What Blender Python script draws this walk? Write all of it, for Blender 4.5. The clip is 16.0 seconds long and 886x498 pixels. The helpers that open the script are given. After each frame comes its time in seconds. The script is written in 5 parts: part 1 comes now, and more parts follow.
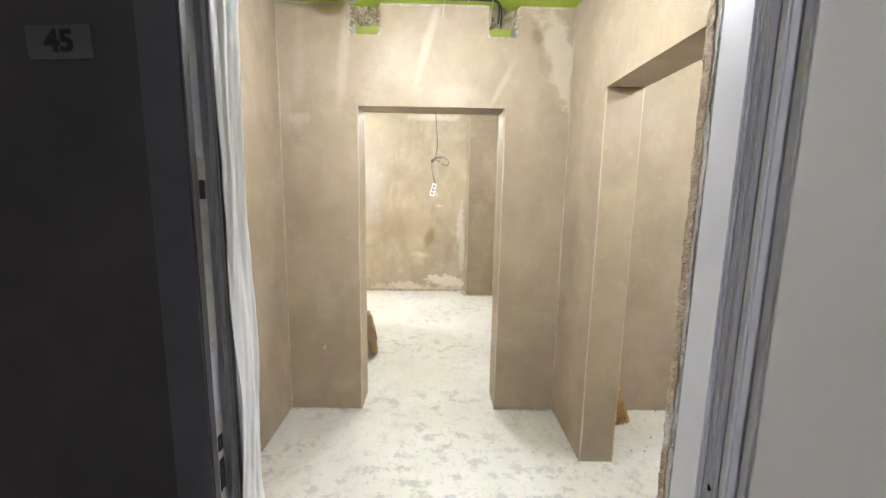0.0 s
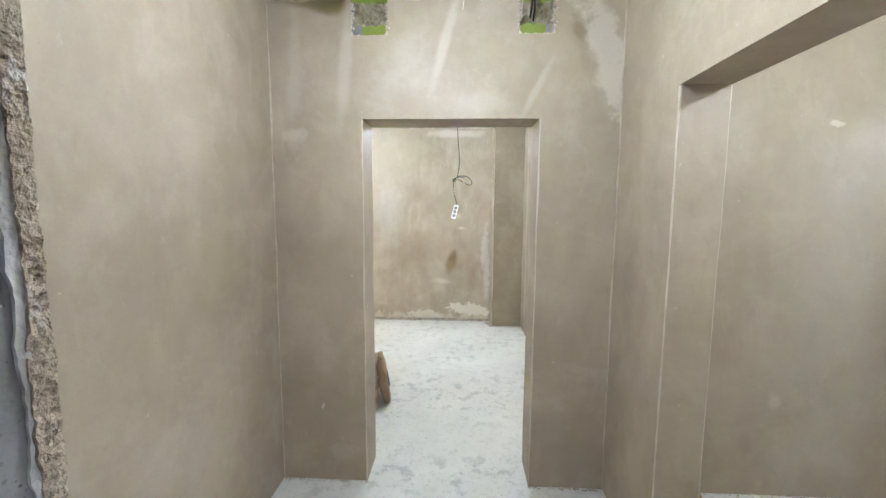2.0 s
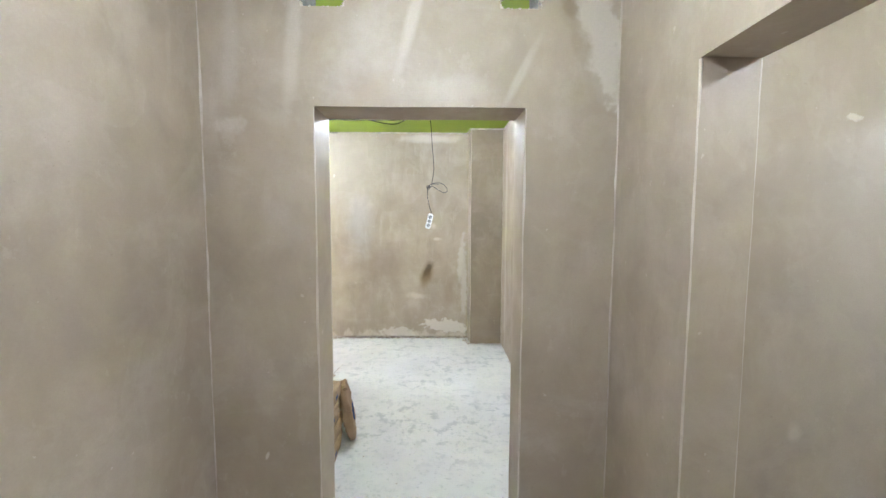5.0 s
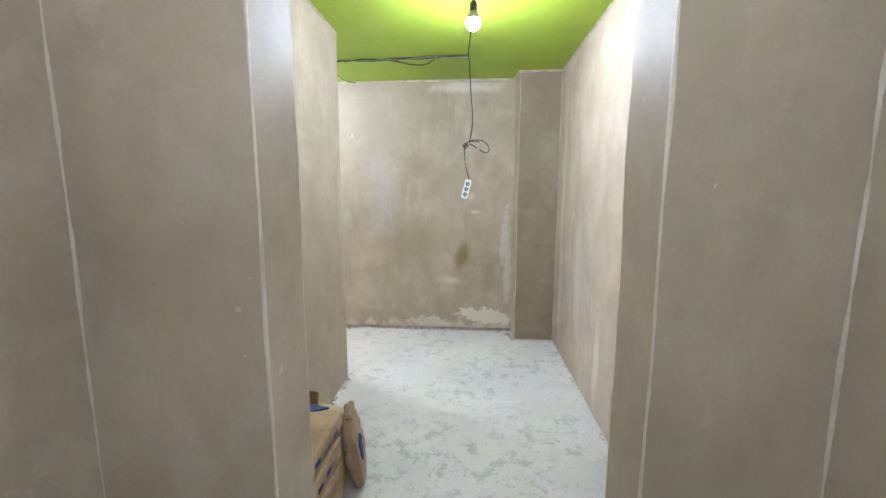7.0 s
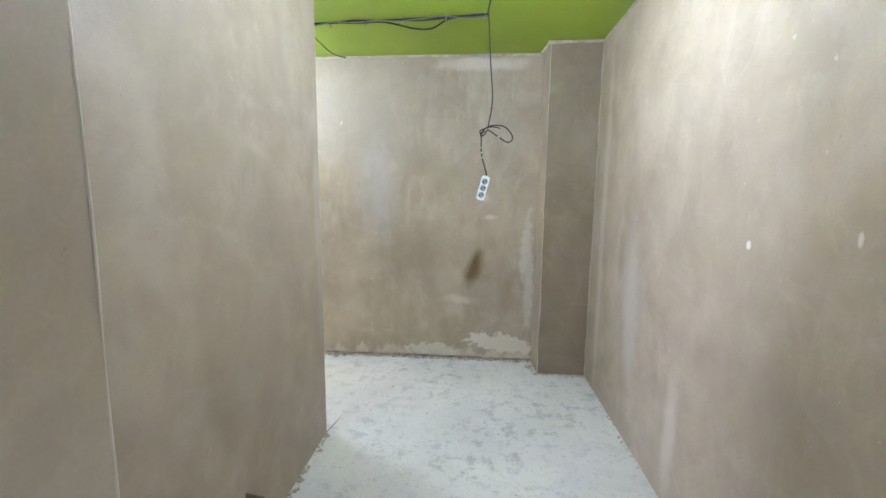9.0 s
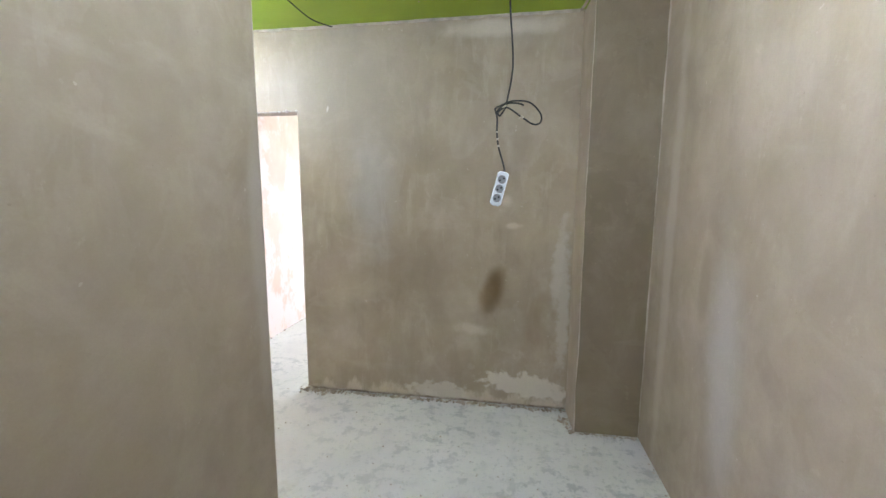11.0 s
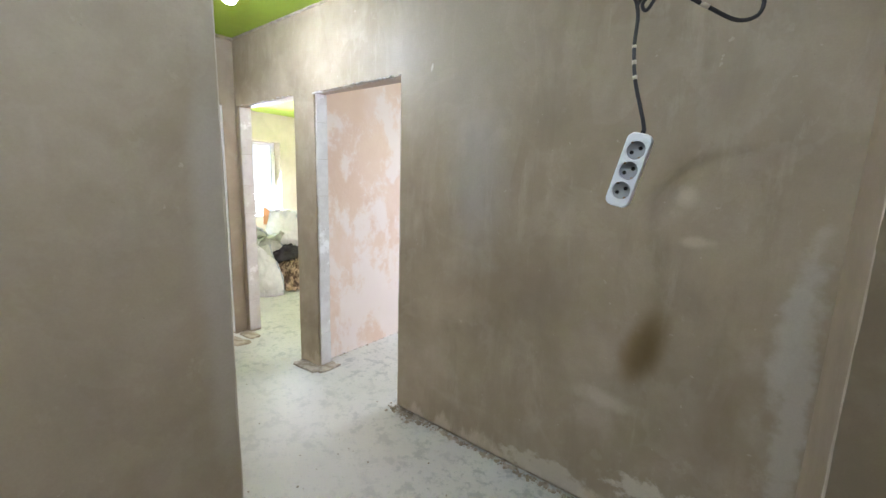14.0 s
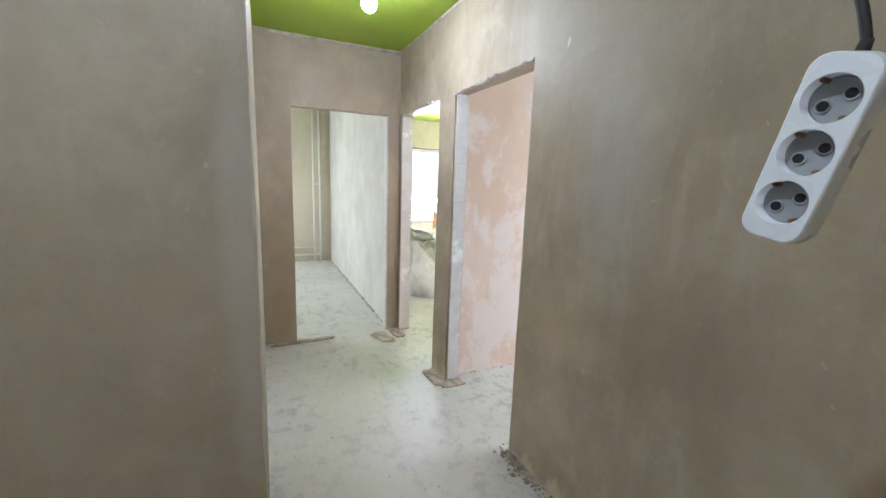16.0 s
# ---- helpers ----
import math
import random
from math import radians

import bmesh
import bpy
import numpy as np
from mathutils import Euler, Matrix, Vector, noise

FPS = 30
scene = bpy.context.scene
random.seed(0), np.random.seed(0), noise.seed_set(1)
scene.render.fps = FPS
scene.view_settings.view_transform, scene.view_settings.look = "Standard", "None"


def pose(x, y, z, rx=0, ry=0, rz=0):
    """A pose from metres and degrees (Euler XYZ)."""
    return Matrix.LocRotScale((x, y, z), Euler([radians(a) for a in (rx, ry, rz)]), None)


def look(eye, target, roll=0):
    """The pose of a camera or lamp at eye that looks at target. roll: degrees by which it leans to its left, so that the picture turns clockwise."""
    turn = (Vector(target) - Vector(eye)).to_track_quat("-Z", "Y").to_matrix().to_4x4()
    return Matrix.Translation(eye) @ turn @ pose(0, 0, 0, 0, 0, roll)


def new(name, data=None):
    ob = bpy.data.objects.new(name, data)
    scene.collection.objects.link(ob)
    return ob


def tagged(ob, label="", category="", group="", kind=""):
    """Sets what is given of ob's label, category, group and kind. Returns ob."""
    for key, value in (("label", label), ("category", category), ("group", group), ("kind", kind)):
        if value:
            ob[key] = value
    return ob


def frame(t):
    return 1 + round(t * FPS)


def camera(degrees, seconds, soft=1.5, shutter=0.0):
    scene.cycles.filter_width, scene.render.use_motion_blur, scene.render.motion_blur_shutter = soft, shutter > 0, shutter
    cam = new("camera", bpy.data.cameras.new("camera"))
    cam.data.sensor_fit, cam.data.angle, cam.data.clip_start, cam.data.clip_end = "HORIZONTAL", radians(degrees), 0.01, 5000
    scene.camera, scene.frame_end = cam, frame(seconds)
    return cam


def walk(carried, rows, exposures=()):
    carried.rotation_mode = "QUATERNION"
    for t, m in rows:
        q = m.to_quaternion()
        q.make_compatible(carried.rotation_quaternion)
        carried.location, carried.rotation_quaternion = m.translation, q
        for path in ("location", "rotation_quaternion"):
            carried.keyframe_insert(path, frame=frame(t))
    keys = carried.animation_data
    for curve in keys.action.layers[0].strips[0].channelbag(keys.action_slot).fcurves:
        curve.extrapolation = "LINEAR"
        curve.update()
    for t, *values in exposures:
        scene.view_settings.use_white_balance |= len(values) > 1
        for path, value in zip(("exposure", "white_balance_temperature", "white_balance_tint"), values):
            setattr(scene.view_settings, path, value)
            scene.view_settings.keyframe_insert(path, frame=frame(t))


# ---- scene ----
# ---- camera ----
cam = camera(96.63, 16.0)
# seconds, eye, pitch, roll, yaw
PATH = [
    (0, 0.016, -0.069, 1.530, -8.46, -0.97, -0.99),
    (0.5, 0.061, 0.134, 1.571, -6.80, -0.80, 0.80),
    (1, 0.041, 0.273, 1.612, -4.83, -0.56, 1.63),
    (1.5, 0.006, 0.372, 1.608, -4.76, -0.31, 3.14),
    (2, 0.036, 0.404, 1.590, -6.09, -0.39, 2.55),
    (2.5, 0.048, 0.413, 1.572, -6.83, -0.71, -2.91),
    (2.6, 0.050, 0.414, 1.552, -6.47, -0.73, -4.18),
    (3, 0.058, 0.433, 1.564, -7.34, -1.08, -9.50),
    (3.5, 0.054, 0.447, 1.558, -7.91, -1.33, -13.75),
    (4, 0.023, 0.466, 1.555, -8.29, -1.36, -11.53),
    (4.5, 0.009, 0.565, 1.560, -6.57, -0.52, -5.94),
    (4.7, 0.036, 0.636, 1.568, -5.32, -0.45, -3.25),
    (5, 0.050, 0.749, 1.558, -4.34, -0.24, -0.87),
    (5.5, 0.044, 0.948, 1.523, -4.00, -0.03, 0.96),
    (6, 0.023, 1.158, 1.486, -4.68, 0.10, 1.65),
    (6.5, 0.005, 1.379, 1.456, -6.07, 0.20, 2.20),
    (6.8, 0.005, 1.518, 1.458, -7.15, 0.17, 3.06),
    (7, 0.018, 1.616, 1.494, -7.97, -0.03, 4.22),
    (7.5, 0.050, 1.836, 1.462, -8.26, -0.26, 5.85),
    (7.8, 0.031, 1.940, 1.478, -8.95, -0.60, 4.94),
    (8, 0.000, 2.014, 1.489, -8.67, -0.70, 4.02),
    (8.5, -0.090, 2.207, 1.469, -7.83, -0.79, 2.53),
    (9, -0.091, 2.371, 1.474, -7.55, -0.61, 4.45),
    (9.2, -0.060, 2.475, 1.492, -7.55, -0.45, 6.38),
    (9.5, -0.037, 2.609, 1.498, -7.52, -0.20, 7.83),
    (10, -0.025, 2.800, 1.499, -7.45, 0.01, 8.50),
    (10.5, -0.020, 2.970, 1.498, -7.45, -0.03, 8.54),
    (11, 0.001, 3.126, 1.496, -7.60, -0.33, 9.06),
    (11.5, 0.058, 3.280, 1.495, -7.99, -0.88, 11.17),
    (12, 0.171, 3.439, 1.499, -8.70, -1.00, 15.99),
    (12.5, 0.180, 3.618, 1.498, -8.97, -1.29, 19.16),
    (13, 0.149, 3.790, 1.496, -9.00, -1.83, 23.09),
    (13.5, 0.138, 3.933, 1.502, -9.66, -1.65, 29.77),
    (14, 0.195, 4.100, 1.497, -9.76, -1.85, 37.63),
    (14.5, 0.228, 4.262, 1.495, -10.43, -1.85, 43.85),
    (15, 0.178, 4.402, 1.486, -10.17, -2.14, 48.63),
    (15.5, 0.131, 4.512, 1.488, -9.80, -2.42, 55.72),
    (15.7, 0.143, 4.531, 1.492, -9.84, -2.39, 58.94),
    (16, 0.161, 4.626, 1.497, -9.65, -1.99, 65.15),
]
EXPOSURES = [(0.0, 0.96, 6600, 17), (0.8, 0.82, 6250, 16), (1.6, 0.64, 5750, 15), (4.7, 0.60, 5700, 15), (7.0, 0.28, 5650, 15), (9.2, 0.04, 5500, 13),
             (11.5, -0.48, 5800, 14), (12.5, -0.62, 5850, 14), (14.0, -0.77, 5800, 13), (16.0, -0.92, 5700, 14)]
walk(cam, [(t, pose(x, y, z, 90 + pitch, 0, yaw) @ pose(0, 0, 0, 0, 0, -roll)) for t, x, y, z, pitch, roll, yaw in PATH], EXPOSURES)


# ---- world, sun, exposure ----
world = bpy.data.worlds.new("world")
scene.world = world
world.use_nodes = True
wn = world.node_tree
sky = wn.nodes.new("ShaderNodeTexSky")
sky.sky_type = "NISHITA"
sky.sun_disc = False
sky.sun_elevation, sky.sun_rotation = radians(38), radians(60)
wn.links.new(sky.outputs[0], wn.nodes["Background"].inputs[0])
wn.nodes["Background"].inputs[1].default_value = 0.15

sun = new("sun", bpy.data.lights.new("sun", "SUN"))
sun.data.energy, sun.data.angle, sun.data.color = 1.2, radians(12), (1, 0.96, 0.9)
sun.matrix_world = look((0, 0, 20), (-9, -16, 0))


def window_light(x, y, z, tx, ty, w, h, watts, colour, drop=0.25):
    """Sky light that enters through a window's opening."""
    lamp = new("window_light", bpy.data.lights.new("window_light", "AREA"))
    lamp.data.shape, lamp.data.size, lamp.data.size_y = "RECTANGLE", w, h
    lamp.data.energy, lamp.data.color = watts, colour
    lamp.matrix_world = look((x, y, z), (tx, ty, z - drop))


window_light(-7.26, 7.55, 1.5, -4.0, 7.55, 1.5, 1.1, 680, (0.88, 0.87, 1.0), 1.5)
# Unseen south window, placed to brighten the living room's pipe corner.
window_light(-5.7, 2.32, 1.55, -5.7, 5.5, 1.5, 1.1, 190, (0.96, 0.97, 1.0), 0.5)
window_light(-0.6, 9.24, 1.5, -0.9, 0, 1.5, 1.2, 215, (0.88, 0.86, 1.0))

BULB_POWER = {"hall": 46.0, "room": 84.0, "passage": 90.0, "bedroom": 12.0, "bathroom": 52.0, "side": 46.0, "stairwell": 42.0}


# ---- materials ----
class Nodes:
    """A material's node tree with short ways to wire it."""

    def __init__(self, name):
        self.mat = bpy.data.materials.new(name)
        self.mat.use_nodes = True
        self.tree = self.mat.node_tree
        self.bsdf = self.tree.nodes["Principled BSDF"]
        self.coord = self.tree.nodes.new("ShaderNodeTexCoord").outputs["Object"]

    def put(self, socket, value):
        if isinstance(value, (int, float)):
            socket.default_value = value
        elif isinstance(value, (tuple, list)):
            socket.default_value = (*value, 1.0) if len(value) == 3 and socket.type == "RGBA" else value
        else:
            self.tree.links.new(value, socket)

    def map(self, scale=(1, 1, 1), move=(0, 0, 0), turn=(0, 0, 0)):
        n = self.tree.nodes.new("ShaderNodeMapping")
        self.put(n.inputs["Vector"], self.coord)
        n.inputs["Scale"].default_value, n.inputs["Location"].default_value = scale, move
        n.inputs["Rotation"].default_value = [radians(a) for a in turn]
        return n.outputs[0]

    def noise(self, scale, detail=4.0, rough=0.55, vector=None, distort=0.0):
        n = self.tree.nodes.new("ShaderNodeTexNoise")
        self.put(n.inputs["Vector"], vector or self.coord)
        n.inputs["Scale"].default_value, n.inputs["Detail"].default_value = scale, detail
        n.inputs["Roughness"].default_value, n.inputs["Distortion"].default_value = rough, distort
        return n.outputs["Fac"]

    def voronoi(self, scale, vector=None, feature="F1"):
        n = self.tree.nodes.new("ShaderNodeTexVoronoi")
        n.feature = feature
        self.put(n.inputs["Vector"], vector or self.coord)
        n.inputs["Scale"].default_value = scale
        return n.outputs["Distance"]

    def ramp(self, fac, lo, hi, a=0.0, b=1.0):
        n = self.tree.nodes.new("ShaderNodeMapRange")
        n.interpolation_type = "SMOOTHSTEP"
        self.put(n.inputs["Value"], fac)
        for key, v in (("From Min", lo), ("From Max", hi), ("To Min", a), ("To Max", b)):
            n.inputs[key].default_value = v
        return n.outputs["Result"]

    def math(self, op, a, b=0.0, c=0.0):
        n = self.tree.nodes.new("ShaderNodeMath")
        n.operation = op
        for s, v in zip(n.inputs, (a, b, c)):
            self.put(s, v)
        return n.outputs[0]

    def mix(self, fac, a, b):
        n = self.tree.nodes.new("ShaderNodeMix")
        n.data_type = "RGBA"
        self.put(n.inputs[0], fac), self.put(n.inputs[6], a), self.put(n.inputs[7], b)
        return n.outputs[2]

    def xyz(self):
        n = self.tree.nodes.new("ShaderNodeSeparateXYZ")
        self.put(n.inputs[0], self.coord)
        return n.outputs

    def random(self):
        return self.tree.nodes.new("ShaderNodeObjectInfo").outputs["Random"]

    def spot(self, axis_a, axis_b, a, b, ra, rb, soft, slant=0.0, wobble=0.0, scale=8.0):
        """A blot with a ragged edge: 1 inside, 0 outside, centred at a, b on two axes."""
        co = self.xyz()
        u, v = self.math("SUBTRACT", co[axis_a], a), self.math("SUBTRACT", co[axis_b], b)
        u = self.math("SUBTRACT", u, self.math("MULTIPLY", v, slant))
        u, v = self.math("DIVIDE", u, ra), self.math("DIVIDE", v, rb)
        d = self.math("SQRT", self.math("ADD", self.math("MULTIPLY", u, u), self.math("MULTIPLY", v, v)))
        if wobble:
            d = self.math("ADD", d, self.math("MULTIPLY", self.math("SUBTRACT", self.noise(scale, 4), 0.5), wobble))
        return self.ramp(d, 1 + soft, 1 - soft)

    def done(self, colour, rough, bump=None, depth=0.002, metal=0.0, strength=1.0):
        self.put(self.bsdf.inputs["Base Color"], colour)
        self.put(self.bsdf.inputs["Roughness"], rough)
        self.bsdf.inputs["Metallic"].default_value = metal
        if bump is not None:
            n = self.tree.nodes.new("ShaderNodeBump")
            n.inputs["Distance"].default_value, n.inputs["Strength"].default_value = depth, strength
            self.put(n.inputs["Height"], bump)
            self.tree.links.new(n.outputs[0], self.bsdf.inputs["Normal"])
        return self.mat


def scaled(c, k):
    return tuple(min(1.0, v * k) for v in c)


def plaster(name, base, marks=(), seed=0.0, rough=0.54, pale=(0.51, 0.440, 0.355), foot=0.0, drip=0.0, mottle=0.5):
    """Trowelled gypsum plaster: soft damp tone, trowel sweeps, a few pale smears, fine grain. marks add blots of their own."""
    n = Nodes(name)
    here = n.map(move=(seed, seed * 0.7, seed * 1.3))
    cloud = n.noise(0.8, 4, 0.55, here, 0.1)
    damp = n.noise(2.6, 6, 0.62, here, 0.2)
    trowel = n.noise(2.0, 5, 0.6, n.map((1, 1, 2.2), (0, seed, 0), (28, -34, 0)), 0.5)
    sweep = n.noise(3.0, 4, 0.55, n.map((2.6, 2.6, 0.7), (seed, 0, 0), (18, 22, 6)), 0.3)
    grain = n.noise(160, 3, 0.6)
    col = n.mix(n.ramp(cloud, 0.32, 0.68), scaled(base, 0.90), scaled(base, 1.07))
    col = n.mix(n.ramp(damp, 0.48, 0.72, 0, 0.30), col, scaled(base, 0.80))
    veil = n.noise(1.7, 5, 0.58, n.map(move=(seed * 2, 3, seed)), 0.3)
    col = n.mix(n.ramp(veil, 0.50, 0.72, 0, 0.34), col, pale)
    col = n.mix(n.ramp(trowel, 0.58, 0.74, 0, 0.36), col, pale)
    col = n.mix(n.ramp(sweep, 0.60, 0.74, 0, 0.22), col, scaled(pale, 1.05))
    blotch = n.noise(3.4, 5, 0.60, n.map((1, 1, 0.85), (seed, 8, seed)), 0.25)
    col = n.mix(n.ramp(blotch, 0.46, 0.72, 0, 0.75 * mottle), col, scaled(base, 0.72))
    col = n.mix(n.ramp(blotch, 0.50, 0.28, 0, 0.70 * mottle), col, scaled(pale, 1.04))
    smear = n.noise(2.3, 5, 0.62, n.map((1, 1, 0.8), (4, seed, 1), (12, 20, 0)), 0.6)
    crisp = n.math("MULTIPLY", n.ramp(smear, 0.52, 0.545), n.ramp(smear, 0.66, 0.55))
    col = n.mix(n.math("MULTIPLY", crisp, 0.22 * mottle), col, scaled(pale, 1.06))
    wet = n.noise(4.2, 7, 0.66, n.map((1, 1, 0.7), (9, seed, 4)))
    col = n.mix(n.ramp(wet, 0.58, 0.66, 0, 0.14), col, scaled(base, 0.70))
    patch = n.noise(5.0, 7, 0.70, n.map((1, 1, 0.8), (seed, 5, seed * 2)))
    col = n.mix(n.ramp(patch, 0.63, 0.67, 0, 0.22), col, scaled(pale, 1.08))
    scratch = n.noise(9, 5, 0.7, n.map((5, 5, 0.22), (seed, 0, 3), (0, 9, 0)))
    col = n.mix(n.ramp(scratch, 0.72, 0.77, 0, 0.26), col, scaled(pale, 1.1))
    pore = n.noise(58, 2, 0.5, n.map(move=(2, seed, 9)))
    col = n.mix(n.ramp(pore, 0.73, 0.78, 0, 0.35), col, scaled(base, 0.6))
    chalk = n.noise(13, 6, 0.72, n.map((1, 1, 0.7), (seed, 1, 4)))
    col = n.mix(n.ramp(chalk, 0.62, 0.68, 0, 0.20), col, scaled(pale, 1.12))
    fleck = n.noise(26, 2, 0.5, here)
    col = n.mix(n.ramp(fleck, 0.745, 0.78, 0, 0.5), col, scaled(pale, 1.2))
    if foot:
        co = n.xyz()
        edge = n.math("ADD", co[2], n.math("MULTIPLY", n.math("SUBTRACT", n.noise(7, 5, 0.6, n.map((1, 1, 0.5))), 0.5), 0.5))
        col = n.mix(n.ramp(edge, foot, foot - 0.08, 0, 0.75), col, scaled(pale, 1.22))
    if drip:
        run = n.noise(5.0, 6, 0.66, n.map((1.6, 1.6, 0.28), (seed, 2, 5)), 0.2)
        col = n.mix(n.ramp(run, 0.52, 0.68, 0, drip), col, scaled(base, 0.70))
        wash = n.noise(6.0, 7, 0.70, n.map((1.8, 1.8, 0.32), (3, seed, 1)), 0.2)
        col = n.mix(n.ramp(wash, 0.57, 0.68, 0, drip), col, scaled(pale, 1.06))
        fine = n.noise(11.0, 7, 0.74, n.map((1.2, 1.2, 0.7), (6, seed, 8)), 0.3)
        col = n.mix(n.ramp(fine, 0.60, 0.68, 0, drip * 0.8), col, scaled(pale, 1.12))
    for mark in marks:
        col = mark(n, col)
    col = n.mix(n.ramp(grain, 0.3, 0.7, 0, 0.10), col, scaled(base, 0.6))
    n.bsdf.inputs["Specular IOR Level"].default_value = 0.36
    gloss = n.ramp(blotch, 0.3, 0.7, rough - 0.07, rough + 0.05)
    height = n.math("ADD", n.math("MULTIPLY", trowel, 1.0), n.math("ADD", n.math("MULTIPLY", n.noise(7, 4, 0.55), 0.5), n.math("ADD", n.math("MULTIPLY", chalk, 0.22), n.math("MULTIPLY", grain, 0.07))))
    return n.done(col, gloss, height, 0.004, strength=0.5)


def blot(a, b, ca, cb, ra, rb, soft, colour, amount, slant=0.0, wobble=0.0, scale=8.0):
    return lambda n, col: n.mix(n.math("MULTIPLY", n.spot(a, b, ca, cb, ra, rb, soft, slant, wobble, scale), amount), col, colour)


PLASTER = (0.405, 0.330, 0.243)
m_plaster = plaster("plaster", PLASTER, seed=3.1)
m_plaster_a = plaster("plaster_front", PLASTER, (
    blot(0, 2, 0.765, 2.36, 0.085, 0.30, 0.35, (0.60, 0.54, 0.455), 0.75, -0.35, 2.8, 11),
    blot(0, 2, 0.655, 2.38, 0.04, 0.17, 0.5, (0.31, 0.245, 0.165), 0.38, -0.35, 2.4, 12),
    blot(0, 2, 0.62, 2.49, 0.03, 0.06, 0.4, (0.25, 0.19, 0.12), 0.7, -0.4, 1.8, 14),
    blot(0, 2, -0.30, 2.28, 0.10, 0.18, 0.8, (0.54, 0.48, 0.41), 0.5, 0.5, 2.6, 11),
    blot(0, 2, -0.85, 2.28, 0.03, 0.24, 0.7, (0.52, 0.46, 0.39), 0.5, 0.05, 1.6, 9),
    blot(0, 2, 0.42, 2.20, 0.02, 0.12, 0.6, (0.54, 0.48, 0.41), 0.5, 0.5, 1.0, 9),
    blot(0, 2, 0.12, 2.12, 0.16, 0.06, 0.8, (0.54, 0.48, 0.41), 0.4, 0.3, 2.2, 10),
    blot(0, 2, -0.05, 2.46, 0.025, 0.22, 0.6, (0.62, 0.56, 0.49), 0.5, 0.28, 0.9, 9),
    blot(0, 2, -0.58, 2.30, 0.03, 0.26, 0.6, (0.60, 0.54, 0.47), 0.45, 0.1, 1.1, 9),
    blot(0, 2, -0.87, 1.97, 0.07, 0.03, 0.5, (0.58, 0.52, 0.44), 0.5, 0, 2.0, 22),
    blot(0, 2, -0.74, 0.45, 0.008, 0.018, 0.4, (0.68, 0.62, 0.53), 0.7, 0.3, 0.5, 14),
), seed=7.7)
m_plaster_right = plaster("plaster_right", PLASTER, (
    blot(1, 2, 3.80, 1.32, 0.010, 0.014, 0.4, (0.80, 0.79, 0.77), 0.9, 0, 0.8, 30),
    blot(1, 2, 3.41, 1.38, 0.007, 0.018, 0.4, (0.70, 0.68, 0.64), 0.7, 0, 0.8, 30),
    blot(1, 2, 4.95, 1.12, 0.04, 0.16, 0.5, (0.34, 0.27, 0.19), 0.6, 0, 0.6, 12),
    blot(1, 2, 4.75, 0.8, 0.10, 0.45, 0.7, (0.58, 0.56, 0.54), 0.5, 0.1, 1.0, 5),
    blot(1, 2, 4.2, 0.35, 0.05, 0.25, 0.7, (0.62, 0.57, 0.50), 0.6, 0, 1.0, 7),
    blot(1, 2, 5.35, 1.2, 0.05, 1.2, 0.6, (0.60, 0.55, 0.48), 0.5, 0, 1.2, 6),
), seed=4.4, drip=0.14, mottle=0.55)
m_plaster_left = plaster("plaster_left", PLASTER, (
    blot(1, 2, 4.0, 0.9, 0.22, 0.5, 0.9, (0.36, 0.29, 0.21), 0.35, 0, 0.8, 4),
    blot(1, 2, 4.58, 1.25, 0.05, 0.55, 0.5, (0.55, 0.51, 0.46), 0.45, 0, 1.0, 8),
), seed=2.6, mottle=0.55)
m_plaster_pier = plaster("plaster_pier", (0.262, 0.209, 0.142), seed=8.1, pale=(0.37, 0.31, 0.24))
m_plaster_end = plaster("plaster_end", PLASTER, (
    blot(1, 2, 4.76, 0.30, 0.085, 0.24, 0.12, (0.40, 0.29, 0.18), 0.65, 0, 0.6, 9),
    blot(1, 2, 4.80, 0.75, 0.12, 0.35, 0.6, (0.43, 0.32, 0.21), 0.5, 0, 1.0, 5),
), seed=11.3)
m_plaster_side = plaster("plaster_side", PLASTER, (
    blot(0, 2, 1.92, 2.02, 0.030, 0.014, 0.4, (0.66, 0.60, 0.52), 0.7, 0, 2.4, 26),
    blot(0, 2, 1.75, 0.55, 0.03, 0.04, 0.5, (0.60, 0.53, 0.43), 0.6, 0, 1.2, 16),
    blot(0, 2, 2.1, 1.2, 0.35, 0.9, 0.9, (0.52, 0.46, 0.38), 0.4, 0.15, 0.8, 3),
), seed=12.7)
